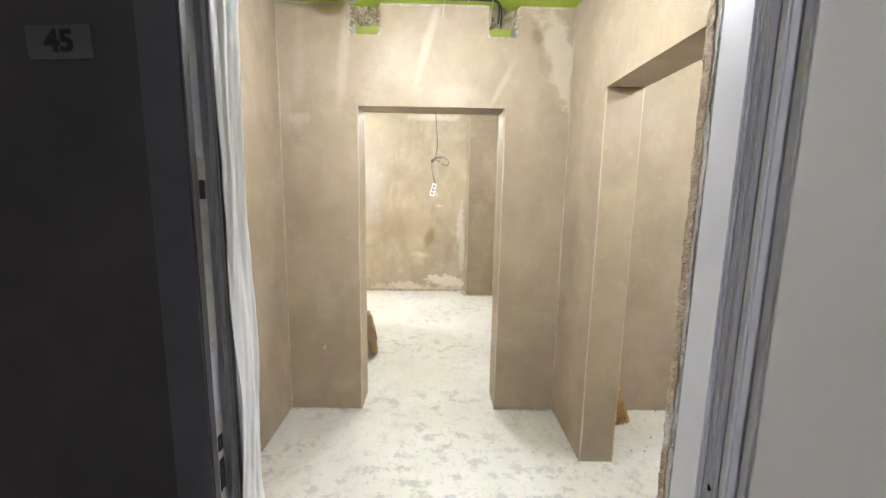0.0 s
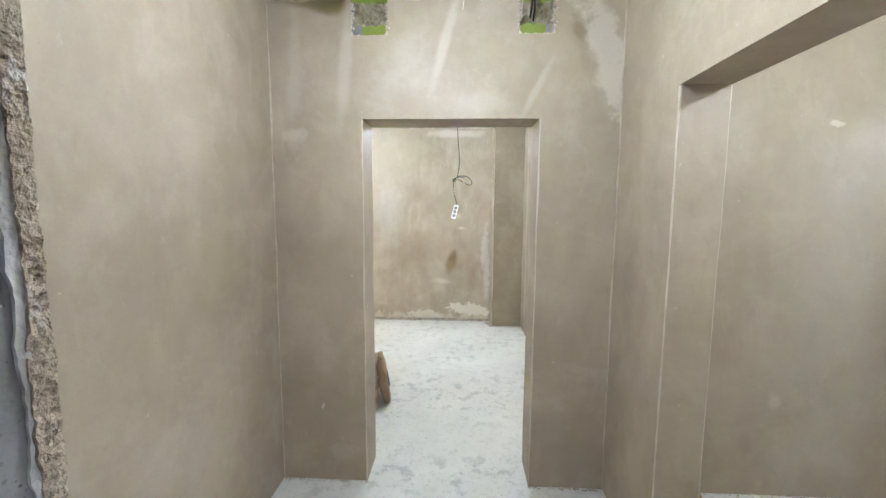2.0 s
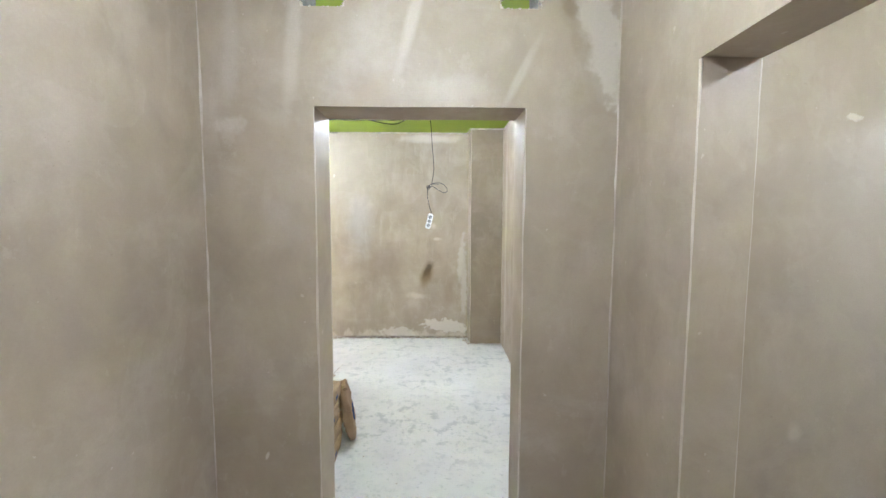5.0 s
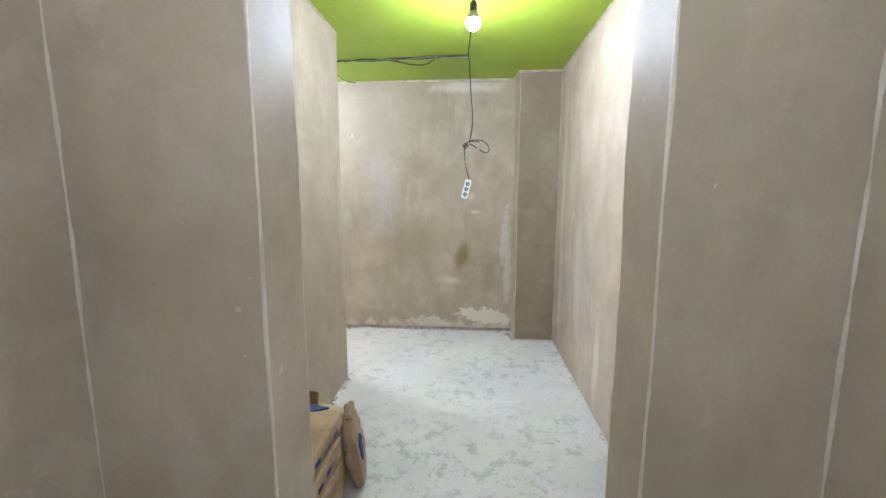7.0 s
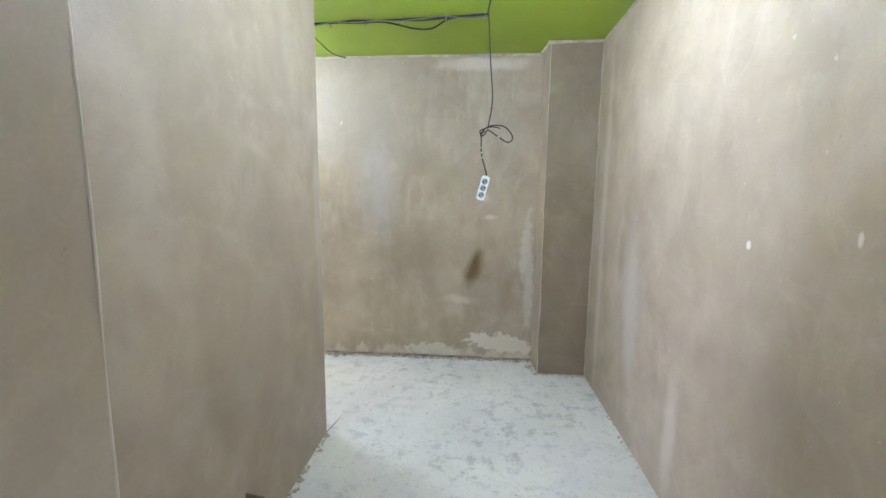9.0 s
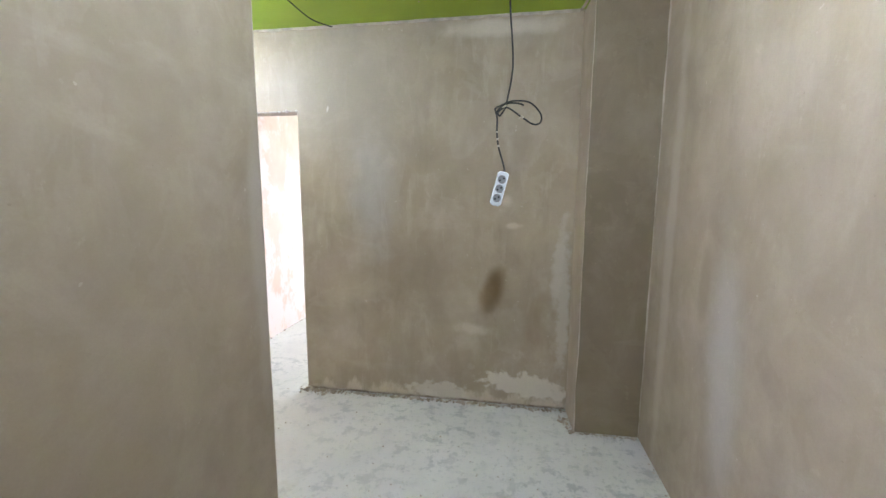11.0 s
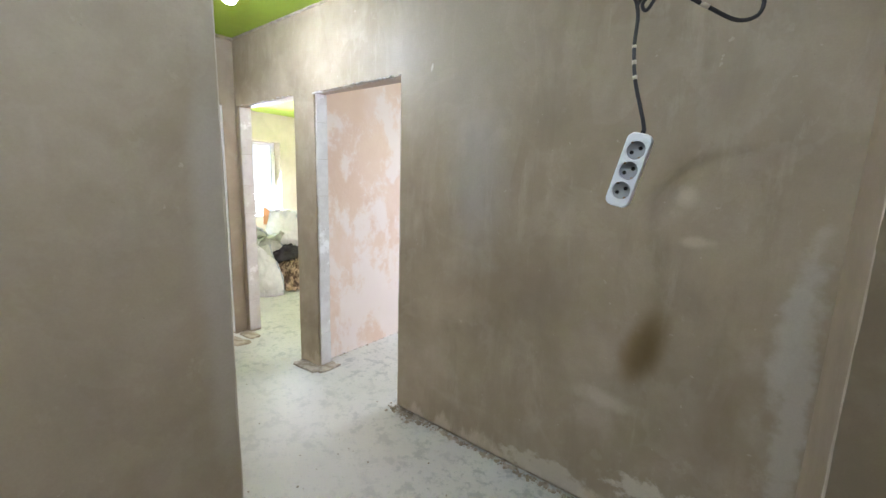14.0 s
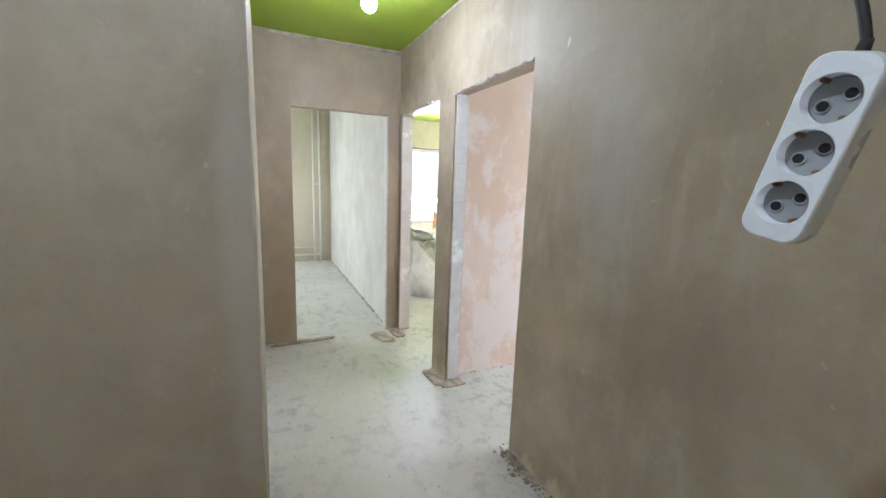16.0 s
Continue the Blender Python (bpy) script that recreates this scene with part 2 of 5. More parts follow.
m_plaster_far = plaster("plaster_far", (0.415, 0.340, 0.247), (
    blot(0, 2, -0.64, 0.98, 0.30, 0.20, 0.9, (0.27, 0.21, 0.15), 0.55, 0, 0.9, 4),
    # Brown oval where the socket strip's shadow falls, darkening it in the colour.
    blot(0, 2, -0.085, 0.835, 0.066, 0.135, 0.6, (0.20, 0.125, 0.028), 0.62, 0.22, 0.45, 7),
    blot(0, 2, 0.36, 1.05, 0.035, 0.26, 0.5, (0.62, 0.585, 0.53), 0.6, 0.1, 2.2, 12),
    blot(0, 2, -0.22, 0.56, 0.10, 0.035, 0.7, (0.60, 0.53, 0.44), 0.7, -0.2, 1.6, 14),
    blot(0, 2, 0.05, 1.30, 0.05, 0.02, 0.6, (0.64, 0.55, 0.44), 0.7, 0, 1.4, 16),
    blot(0, 2, 0.20, 0.62, 0.06, 0.22, 0.7, (0.28, 0.21, 0.14), 0.5, 0, 1.4, 9),
    blot(0, 2, -0.95, 1.55, 0.14, 0.35, 0.9, (0.50, 0.48, 0.47), 0.5, 0, 1.4, 6),
    blot(0, 2, 0.17, 0.16, 0.27, 0.085, 0.2, (0.70, 0.645, 0.56), 0.8, -1.3, 1.9, 17),
    blot(0, 2, -0.45, 0.06, 0.22, 0.075, 0.25, (0.66, 0.61, 0.53), 0.65, 0, 2.2, 17),
    blot(0, 2, 0.40, 0.75, 0.040, 0.42, 0.4, (0.54, 0.50, 0.44), 0.7, 0, 2.0, 16),
    blot(0, 2, 0.0, 1.47, 0.03, 0.03, 0.8, (0.66, 0.58, 0.48), 0.7, 0, 0.8, 20),
    blot(0, 2, -1.26, 2.10, 0.007, 0.018, 0.4, (0.82, 0.80, 0.78), 0.9, 0.2, 0.8, 25),
    blot(0, 2, -0.05, 2.57, 0.35, 0.05, 0.5, (0.72, 0.66, 0.58), 0.6, 0, 1.2, 6),
    blot(0, 2, -1.1, 2.3, 0.45, 0.5, 0.8, (0.58, 0.52, 0.44), 0.5, 0, 0.8, 3),
), seed=1.9, foot=0.10, drip=0.30, mottle=0.75)
m_plaster_grey = plaster("cement_render", (0.205, 0.213, 0.225), seed=5.5, pale=(0.29, 0.30, 0.315))
m_plaster_white = plaster("primed_plaster", (0.66, 0.63, 0.57), seed=9.2, pale=(0.74, 0.73, 0.70))
m_plaster_yellow = plaster("yellowish_plaster", (0.62, 0.55, 0.43), seed=6.2, pale=(0.68, 0.62, 0.52))


def peach_wall():
    """Half-dry plaster: peach where damp, near white where dry."""
    n = Nodes("peach_plaster")
    co = n.xyz()
    big = n.noise(2.6, 8, 0.62, n.map((1, 1.1, 0.75), (4, 2, 1)), 0.2)
    fine = n.noise(30, 5, 0.75)
    dry = n.math("ADD", big, n.math("MULTIPLY", n.math("SUBTRACT", fine, 0.5), 0.20))
    dry = n.math("SUBTRACT", dry, n.math("MULTIPLY", n.math("SUBTRACT", co[2], 0.9), 0.06))
    col = n.mix(n.ramp(n.noise(1.6, 5, 0.6), 0.3, 0.7), (0.70, 0.52, 0.40), (0.76, 0.60, 0.48))
    col = n.mix(n.ramp(n.noise(3.4, 7, 0.7, n.map((1, 1, 0.5), (1, 8, 3))), 0.48, 0.68, 0, 0.5), col, (0.79, 0.67, 0.60))
    col = n.mix(n.ramp(dry, 0.445, 0.545, 0, 0.70), col, (0.82, 0.755, 0.72))
    return n.done(col, 0.75, n.noise(40, 5), 0.002)


m_peach = peach_wall()


def concrete_floor():
    n = Nodes("screed_floor")
    cloud = n.noise(0.9, 6, 0.62, None, 0.1)
    spots = n.noise(9.5, 9, 0.74, n.map(move=(2, 5, 0)), 0.0)
    area = n.noise(1.6, 3, 0.5, n.map(move=(9, 1, 0)))
    scuff = n.noise(6, 8, 0.74, n.map((0.8, 1.6, 1), (1, 1, 1), (0, 0, 35)), 0.0)
    grain = n.noise(240, 3, 0.6)
    col = n.mix(n.ramp(cloud, 0.3, 0.7), (0.59, 0.575, 0.555), (0.735, 0.72, 0.695))
    blue = n.math("MULTIPLY", n.ramp(spots, 0.50, 0.60), n.ramp(area, 0.30, 0.60))
    col = n.mix(n.math("MULTIPLY", blue, 0.60), col, (0.30, 0.315, 0.325))
    col = n.mix(n.ramp(n.noise(28, 7, 0.74, n.map(move=(4, 4, 4)), 0.0), 0.55, 0.64, 0, 0.55), col, (0.36, 0.365, 0.36))
    col = n.mix(n.ramp(scuff, 0.60, 0.72, 0, 0.45), col, (0.75, 0.735, 0.70))
    col = n.mix(n.ramp(n.noise(3.1, 6, 0.7, n.map(move=(7, 7, 7))), 0.62, 0.72, 0, 0.35), col, (0.46, 0.40, 0.31))
    # Pinkish light from the peach room's doorway, painted into the floor colour.
    door_glow = n.math("MULTIPLY", n.spot(0, 1, -1.7, 5.2, 0.95, 0.5, 0.8, 0.0, 1.2, 3.0), 0.45)
    col = n.mix(door_glow, col, (0.74, 0.655, 0.585))
    speck = n.voronoi(22, n.map(move=(1, 2, 3)))
    col = n.mix(n.ramp(speck, 0.10, 0.05, 0, 0.35), col, (0.30, 0.28, 0.26))
    col = n.mix(n.ramp(grain, 0.35, 0.65, 0, 0.12), col, (0.40, 0.38, 0.35))
    h = n.math("ADD", n.math("MULTIPLY", spots, 0.6), n.math("MULTIPLY", grain, 0.2))
    return n.done(col, n.ramp(spots, 0.4, 0.7, 0.55, 0.42), h, 0.003, strength=0.5)


m_floor = concrete_floor()


def simple(name, a, b, scale=6.0, rough=0.6, depth=0.001, metal=0.0, detail=5, bump_scale=None):
    """Two tones mixed by noise, with fine relief."""
    n = Nodes(name)
    f = n.noise(scale, detail, 0.6)
    col = n.mix(n.ramp(f, 0.35, 0.65), a, b)
    return n.done(col, n.ramp(n.noise(scale * 3, 3), 0.3, 0.7, rough - 0.07, rough + 0.07), n.noise(bump_scale or scale * 8, 4), depth, metal)


def green_board():
    """Moisture-proof plasterboard, lime green, with dusty bloom."""
    n = Nodes("green_board")
    col = n.mix(n.ramp(n.noise(1.0, 4), 0.3, 0.7), (0.29, 0.41, 0.030), (0.37, 0.50, 0.046))
    col = n.mix(n.ramp(n.noise(11, 5, 0.7), 0.60, 0.8, 0, 0.3), col, (0.52, 0.60, 0.20))
    col = n.mix(n.ramp(n.noise(2.7, 5, 0.6, n.map(move=(3, 3, 3))), 0.5, 0.75, 0, 0.35), col, (0.30, 0.40, 0.03))
    return n.done(col, 0.55, n.noise(30, 4), 0.001)


m_green = green_board()
m_joint = simple("joint_filler", (0.40, 0.35, 0.28), (0.56, 0.50, 0.42), 12, 0.85, 0.004)
m_bead = simple("corner_bead", (0.50, 0.43, 0.345), (0.60, 0.535, 0.45), 9, 0.4, 0.001)
m_blob = simple("plaster_blob", (0.50, 0.47, 0.44), (0.66, 0.635, 0.61), 9, 0.8, 0.003)
m_skim = simple("corner_skim", (0.46, 0.385, 0.31), (0.55, 0.485, 0.41), 9, 0.6, 0.002)
m_grout = simple("crumbled_mortar", (0.33, 0.27, 0.21), (0.55, 0.48, 0.40), 18, 0.95, 0.006)


def block_material(name, a, b, dirt=0.0):
    n = Nodes(name)
    f = n.noise(9, 6, 0.65)
    col = n.mix(n.ramp(f, 0.35, 0.65), a, b)
    col = n.mix(n.ramp(n.noise(3.5, 5, 0.7, n.map(move=(2, 8, 4))), 0.58, 0.66, 0, 0.7), col, scaled(b, 1.5))
    col = n.mix(n.math("MULTIPLY", n.random(), 0.22 if dirt else 0.08), col, scaled(a, 0.7))
    col = n.mix(n.ramp(n.noise(2.2, 6, 0.7, n.map(move=(5, 5, 1))), 0.5, 0.62, 0, 0.5 if dirt else 0.16), col, scaled(a, 0.62))
    if dirt:
        col = n.mix(n.ramp(n.random(), 0.35, 0.65, 0.55 * dirt, 0), col, scaled(a, 0.5))
        smear = n.noise(8, 6, 0.66, n.map((1, 1, 0.6), (2, 4, 1)), 0.4)
        col = n.mix(n.ramp(smear, 0.60, 0.63, 0, 0.7 * dirt), col, (0.62, 0.60, 0.59))
        stones = n.voronoi(60, n.map(move=(1, 3, 2)))
        col = n.mix(n.ramp(stones, 0.20, 0.12, 0, 0.5 * dirt), col, scaled(a, 0.35))
    pit = n.noise(70, 2, 0.5)
    col = n.mix(n.ramp(pit, 0.70, 0.76, 0, 0.5), col, scaled(a, 0.4))
    return n.done(col, 0.9, n.math("SUBTRACT", n.noise(30, 6), n.ramp(pit, 0.68, 0.78, 0, 0.8)), 0.004)


m_block = block_material("aerated_block", (0.66, 0.63, 0.61), (0.74, 0.72, 0.70))
m_block_grey = block_material("grey_block", (0.33, 0.315, 0.31), (0.46, 0.44, 0.435), 1.0)


def rough_plaster():
    n = Nodes("torn_plaster")
    f = n.noise(34, 7, 0.72)
    col = n.mix(n.ramp(f, 0.35, 0.65), (0.44, 0.34, 0.24), (0.61, 0.50, 0.38))
    pit = n.noise(95, 3, 0.6)
    col = n.mix(n.ramp(pit, 0.62, 0.70, 0, 0.6), col, (0.24, 0.17, 0.10))
    col = n.mix(n.ramp(n.noise(5, 6, 0.7, n.map((1, 1, 0.5), (4, 1, 7))), 0.53, 0.58, 0, 0.85), col, (0.76, 0.72, 0.68))
    return n.done(col, 0.95, n.math("ADD", f, n.math("SUBTRACT", n.noise(90, 4), n.ramp(pit, 0.6, 0.72, 0, 0.8))), 0.010)


m_torn = rough_plaster()
m_white_steel = simple("white_steel", (0.60, 0.61, 0.66), (0.65, 0.66, 0.71), 3, 0.45, 0.0001)
m_grey_steel = simple("grey_steel", (0.48, 0.48, 0.51), (0.54, 0.54, 0.57), 3, 0.45, 0.0001)
# Left casing; the landing's shade is partly in this dark colour.
m_dark_steel = simple("dark_steel", (0.055, 0.052, 0.058), (0.068, 0.064, 0.070), 4, 0.55, 0.0004)
m_leaf = simple("door_skin", (0.66, 0.645, 0.63), (0.72, 0.705, 0.69), 1.5, 0.5, 0.0005)
m_gasket = simple("gasket", (0.16, 0.155, 0.155), (0.20, 0.195, 0.19), 20, 0.6, 0.0004)
m_nickel = simple("nickel", (0.50, 0.48, 0.45), (0.60, 0.58, 0.54), 25, 0.4, 0.0002, 0.35)
# Near-black fill stands in for the darkness inside holes and cut-outs.
m_hole = simple("hole_shade", (0.008, 0.008, 0.008), (0.015, 0.015, 0.015), 20, 0.9)
# Landing shade is put into the wall and card colours.
m_stair_wall = simple("shaded_stairwell_paint", (0.033, 0.029, 0.026), (0.045, 0.039, 0.035), 2.5, 0.75, 0.001)
m_label = simple("shaded_label_card", (0.062, 0.062, 0.064), (0.078, 0.078, 0.080), 5, 0.5, 0.0002)
m_ink = simple("black_ink", (0.006, 0.006, 0.006), (0.01, 0.01, 0.01), 5, 0.5)
m_film = simple("white_film", (0.66, 0.665, 0.67), (0.74, 0.74, 0.74), 3, 0.48, 0.0006, bump_scale=9)
m_cable = simple("black_cable", (0.008, 0.008, 0.010), (0.018, 0.018, 0.021), 60, 0.58, 0.0004)
m_cable_grey = simple("grey_cable", (0.16, 0.16, 0.15), (0.22, 0.22, 0.20), 60, 0.5, 0.0004)
m_tie = simple("pale_tie", (0.62, 0.60, 0.55), (0.75, 0.73, 0.68), 40, 0.5)
m_white_plastic = simple("white_plastic", (0.80, 0.83, 0.87), (0.84, 0.87, 0.91), 7, 0.3, 0.0003)
m_grey_plastic = simple("grey_plastic", (0.26, 0.27, 0.28), (0.32, 0.33, 0.34), 7, 0.45, 0.0003)
# Shade inside the white socket wells is put into this grey.
m_well_shade = simple("shaded_well_plastic", (0.27, 0.28, 0.295), (0.33, 0.34, 0.355), 7, 0.4, 0.0003)
m_brass = simple("brass", (0.22, 0.12, 0.06), (0.32, 0.19, 0.10), 30, 0.4, 0.0002, 0.7)
m_duct = simple("duct_plastic", (0.38, 0.41, 0.46), (0.54, 0.57, 0.61), 14, 0.4, 0.001)
m_paint_pipe = simple("painted_pipe", (0.74, 0.72, 0.66), (0.80, 0.78, 0.72), 4, 0.35, 0.0004)
m_upvc = simple("white_upvc", (0.80, 0.80, 0.80), (0.84, 0.84, 0.84), 3, 0.3, 0.0002)
m_wool = simple("mineral_wool", (0.26, 0.22, 0.14), (0.46, 0.41, 0.29), 16, 0.95, 0.012)
m_orange = simple("orange_card", (0.62, 0.30, 0.13), (0.70, 0.36, 0.17), 5, 0.8, 0.001)
m_straw = simple("straw", (0.34, 0.20, 0.07), (0.52, 0.34, 0.14), 30, 0.7, 0.001)
m_ground = simple("far_ground", (0.16, 0.17, 0.12), (0.26, 0.25, 0.21), 0.1, 0.9)


def kraft(name, a, b):
    n = Nodes(name)
    wrinkle = n.noise(11, 6, 0.7, n.map((1, 1, 1.8), (1, 4, 2)), 1.4)
    col = n.mix(n.ramp(n.noise(4, 5), 0.3, 0.7), a, b)
    col = n.mix(n.ramp(wrinkle, 0.56, 0.68, 0, 0.45), col, scaled(a, 0.55))
    col = n.mix(n.ramp(n.noise(3, 5, 0.7, n.map(move=(6, 1, 2))), 0.6, 0.75, 0, 0.5), col, scaled(b, 1.35))
    return n.done(col, 0.75, n.math("ADD", wrinkle, n.math("MULTIPLY", n.noise(120, 3), 0.1)), 0.008)


m_kraft = kraft("kraft_paper", (0.33, 0.225, 0.130), (0.45, 0.325, 0.200))
m_print = simple("blue_print", (0.02, 0.055, 0.17), (0.035, 0.085, 0.24), 16, 0.7, 0.001)


def woven(name, a, b):
    n = Nodes(name)
    fold = n.noise(5, 6, 0.65, None, 1.0)
    col = n.mix(n.ramp(fold, 0.35, 0.7), a, b)
    col = n.mix(n.ramp(n.noise(3, 4, 0.6, n.map(move=(4, 4, 1))), 0.55, 0.75, 0, 0.5), col, scaled(a, 0.75))
    weave = n.math("ADD", n.noise(130, 2, 0.5, n.map((1, 1, 0.12))), n.noise(130, 2, 0.5, n.map((0.12, 0.12, 1))))
    return n.done(col, 0.6, n.math("ADD", n.math("MULTIPLY", fold, 2.0), n.math("MULTIPLY", weave, 0.15)), 0.01)


m_sack = woven("white_sack", (0.72, 0.73, 0.70), (0.86, 0.86, 0.84))
m_sack_green = woven("greenish_sack", (0.46, 0.49, 0.39), (0.64, 0.65, 0.56))
m_sack_dark = woven("black_sack", (0.008, 0.008, 0.009), (0.02, 0.02, 0.022))
m_seam = simple("seam_thread", (0.22, 0.30, 0.36), (0.42, 0.48, 0.52), 60, 0.8, 0.001)


def crumpled():
    n = Nodes("brown_cloth")
    f = n.noise(13, 6, 0.66, None, 0.8)
    col = n.mix(n.ramp(f, 0.42, 0.60), (0.07, 0.04, 0.025), (0.58, 0.43, 0.31))
    col = n.mix(n.ramp(n.noise(40, 4, 0.6), 0.4, 0.7, 0, 0.3), col, (0.30, 0.20, 0.13))
    return n.done(col, 0.85, f, 0.02)


m_rag = crumpled()


def glowing(name, colour, strength):
    mat = bpy.data.materials.new(name)
    mat.use_nodes = True
    b = mat.node_tree.nodes["Principled BSDF"]
    b.inputs["Base Color"].default_value = (0.9, 0.9, 0.9, 1)
    b.inputs["Emission Color"].default_value = (*colour, 1)
    b.inputs["Emission Strength"].default_value = strength
    return mat


def glass():
    mat = bpy.data.materials.new("window_glass")
    mat.use_nodes = True
    b = mat.node_tree.nodes["Principled BSDF"]
    b.inputs["Base Color"].default_value = (0.97, 0.99, 0.98, 1)
    b.inputs["Roughness"].default_value = 0.02
    b.inputs["Transmission Weight"].default_value = 1.0
    b.inputs["IOR"].default_value = 1.45
    return mat


m_glass = glass()


# ---- mesh helpers ----
def link_mesh(name, bm, material, parent=None, smooth=False):
    data = bpy.data.meshes.new(name)
    bm.to_mesh(data)
    bm.free()
    data.materials.append(material)
    if smooth:
        data.polygons.foreach_set("use_smooth", [True] * len(data.polygons))
    ob = new(name, data)
    ob.parent = parent
    return ob


def part(name, bm, material, parent, label="", smooth=False):
    """One mesh under a thing or under a part."""
    return tagged(link_mesh(name, bm, material, parent, smooth), label)


def thing(name, x, y, z, label, category, group="", rz=0.0, rx=0.0, ry=0.0):
    """An empty at the base of a thing that is made of parts."""
    ob = new(name)
    ob.empty_display_size = 0.05
    ob.matrix_basis = pose(x, y, z, rx, ry, rz)
    return tagged(ob, label, category, group)


def box(bm, lo, hi, bevel=0.0):
    made = bmesh.ops.create_cube(bm, size=1.0)["verts"]
    for v in made:
        v.co = Vector([lo[i] + (v.co[i] + 0.5) * (hi[i] - lo[i]) for i in range(3)])
    if bevel:
        edges = {e for v in made for e in v.link_edges}
        bmesh.ops.bevel(bm, geom=list(edges), offset=bevel, segments=2, affect="EDGES", clamp_overlap=True)
    return made


def boxed(lo, hi, bevel=0.0):
    bm = bmesh.new()
    box(bm, lo, hi, bevel)
    return bm


def wave(p, amount):
    """A gentle unevenness that depends on the place alone."""
    q = Vector(p)
    return Vector([amount * noise.noise(q * 2.3 + Vector((11.0 * i, 3.0, 7.0 * i))) + 0.5 * amount * noise.noise(q * 6.1 + Vector((5.0 * i, 1.0, 2.0))) for i in range(3)])


def grid_face(bm, corner, u, v, step, amount):
    nu, nv = max(1, round(u.length / step)), max(1, round(v.length / step))
    rows = [[bm.verts.new(p + wave(p, amount)) for p in (corner + u * (i / nu) + v * (j / nv) for i in range(nu + 1))] for j in range(nv + 1)]
    for j in range(nv):
        for i in range(nu):
            bm.faces.new((rows[j][i], rows[j][i + 1], rows[j + 1][i + 1], rows[j + 1][i])).smooth = True


def slab(bm, lo, hi, step=0.14, amount=0.0028):
    """A box with slightly uneven faces."""
    lo, hi = Vector(lo), Vector(hi)
    d = hi - lo
    X, Y, Z = Vector((d.x, 0, 0)), Vector((0, d.y, 0)), Vector((0, 0, d.z))
    for corner, u, v in ((lo, Y, X), (lo + Z, X, Y), (lo, X, Z), (lo + Y, Z, X), (lo, Z, Y), (lo + X, Y, Z)):
        grid_face(bm, corner, u, v, step, amount)


def wall(name, material, *boxes, label="", step=0.14):
    bm = bmesh.new()
    for lo, hi in boxes:
        slab(bm, lo, hi, step)
    return tagged(link_mesh(name, bm, material), label or "bare trowelled gypsum plaster wall in a flat under renovation", "wall", kind="structure")


def tube(bm, points, radius, sides=8, closed=False):
    """A round tube along points."""
    pts = [Vector(p) for p in points]
    rings = []
    side = None
    for i, p in enumerate(pts):
        a, b = pts[max(0, i - 1)], pts[min(len(pts) - 1, i + 1)]
        ahead = (b - a).normalized()
        if side is None:
            side = ahead.orthogonal().normalized()
        side = (side - ahead * side.dot(ahead)).normalized()
        up = ahead.cross(side)
        r = radius(i / max(1, len(pts) - 1)) if callable(radius) else radius
        rings.append([bm.verts.new(p + (side * math.cos(2 * math.pi * k / sides) + up * math.sin(2 * math.pi * k / sides)) * r) for k in range(sides)])
    for a, b in zip(rings, rings[1:]):
        for k in range(sides):
            bm.faces.new((a[k], a[(k + 1) % sides], b[(k + 1) % sides], b[k])).smooth = True
    bm.faces.new(rings[0][::-1])
    bm.faces.new(rings[-1])
    return bm


def spline(points, n=8):
    """Catmull-Rom through points."""
    p = [Vector(q) for q in points]
    p = [p[0] * 2 - p[1]] + p + [p[-1] * 2 - p[-2]]
    out = []
    for a, b, c, d in zip(p, p[1:], p[2:], p[3:]):
        for k in range(n):
            t = k / n
            out.append(0.5 * (2 * b + (c - a) * t + (2 * a - 5 * b + 4 * c - d) * t * t + (3 * b - a - 3 * c + d) * t ** 3))
    return out + [p[-2]]


def lathe(bm, profile, sides=20):
    """A solid of revolution round z from (radius, z) pairs."""
    rings = [[bm.verts.new((r * math.cos(2 * math.pi * k / sides), r * math.sin(2 * math.pi * k / sides), z)) for k in range(sides)] for r, z in profile]
    for a, b in zip(rings, rings[1:]):
        for k in range(sides):
            bm.faces.new((a[k], a[(k + 1) % sides], b[(k + 1) % sides], b[k])).smooth = True
    bm.faces.new(rings[0][::-1])
    bm.faces.new(rings[-1])
    return bm


# ---- plan ----
TOP = 2.648                     # ceiling height
LEFT, RIGHT = -0.984, 0.854     # faces of the long walls of hall and room
OUTER, ENTRY = 0.535, 0.790     # entrance wall
FRONT, BACK, DOOR = 2.528, 2.754, 2.05
A_L, A_R = -0.490, 0.438        # doorway from hall to room
B_X, B_Y = 1.044, 1.982         # side doorway
TURN_Y, PIER_Y, FAR = 4.610, 5.582, 5.840
D_L, D_R, D_Z = -2.348, -1.490, 2.087
F_L, F_R = -3.467, -2.599
E_X, C_X = -3.52, 2.50

# ---- floor, ceiling, ground ----
bm = bmesh.new()
slab(bm, (-7.55, -2.2, -0.12), (3.95, 9.5, 0.0), 0.25, 0.002)
floor = tagged(link_mesh("floor", bm, m_floor), "pale dusty concrete screed floor with blue-grey stains and a painted pinkish glow", "floor", kind="structure")

bm = bmesh.new()
slab(bm, (-7.55, OUTER + 0.02, TOP), (3.95, 9.5, TOP + 0.1), 0.5, 0.002)
tagged(link_mesh("ceiling", bm, m_green), "lime green moisture-proof plasterboard ceiling", "ceiling", kind="structure")
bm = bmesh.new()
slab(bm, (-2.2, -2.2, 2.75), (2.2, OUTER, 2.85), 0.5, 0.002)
tagged(link_mesh("ceiling_stairwell", bm, m_stair_wall), "stairwell ceiling outside the flat, its shade put into the dark colour", "ceiling", kind="structure")
bm = bmesh.new()
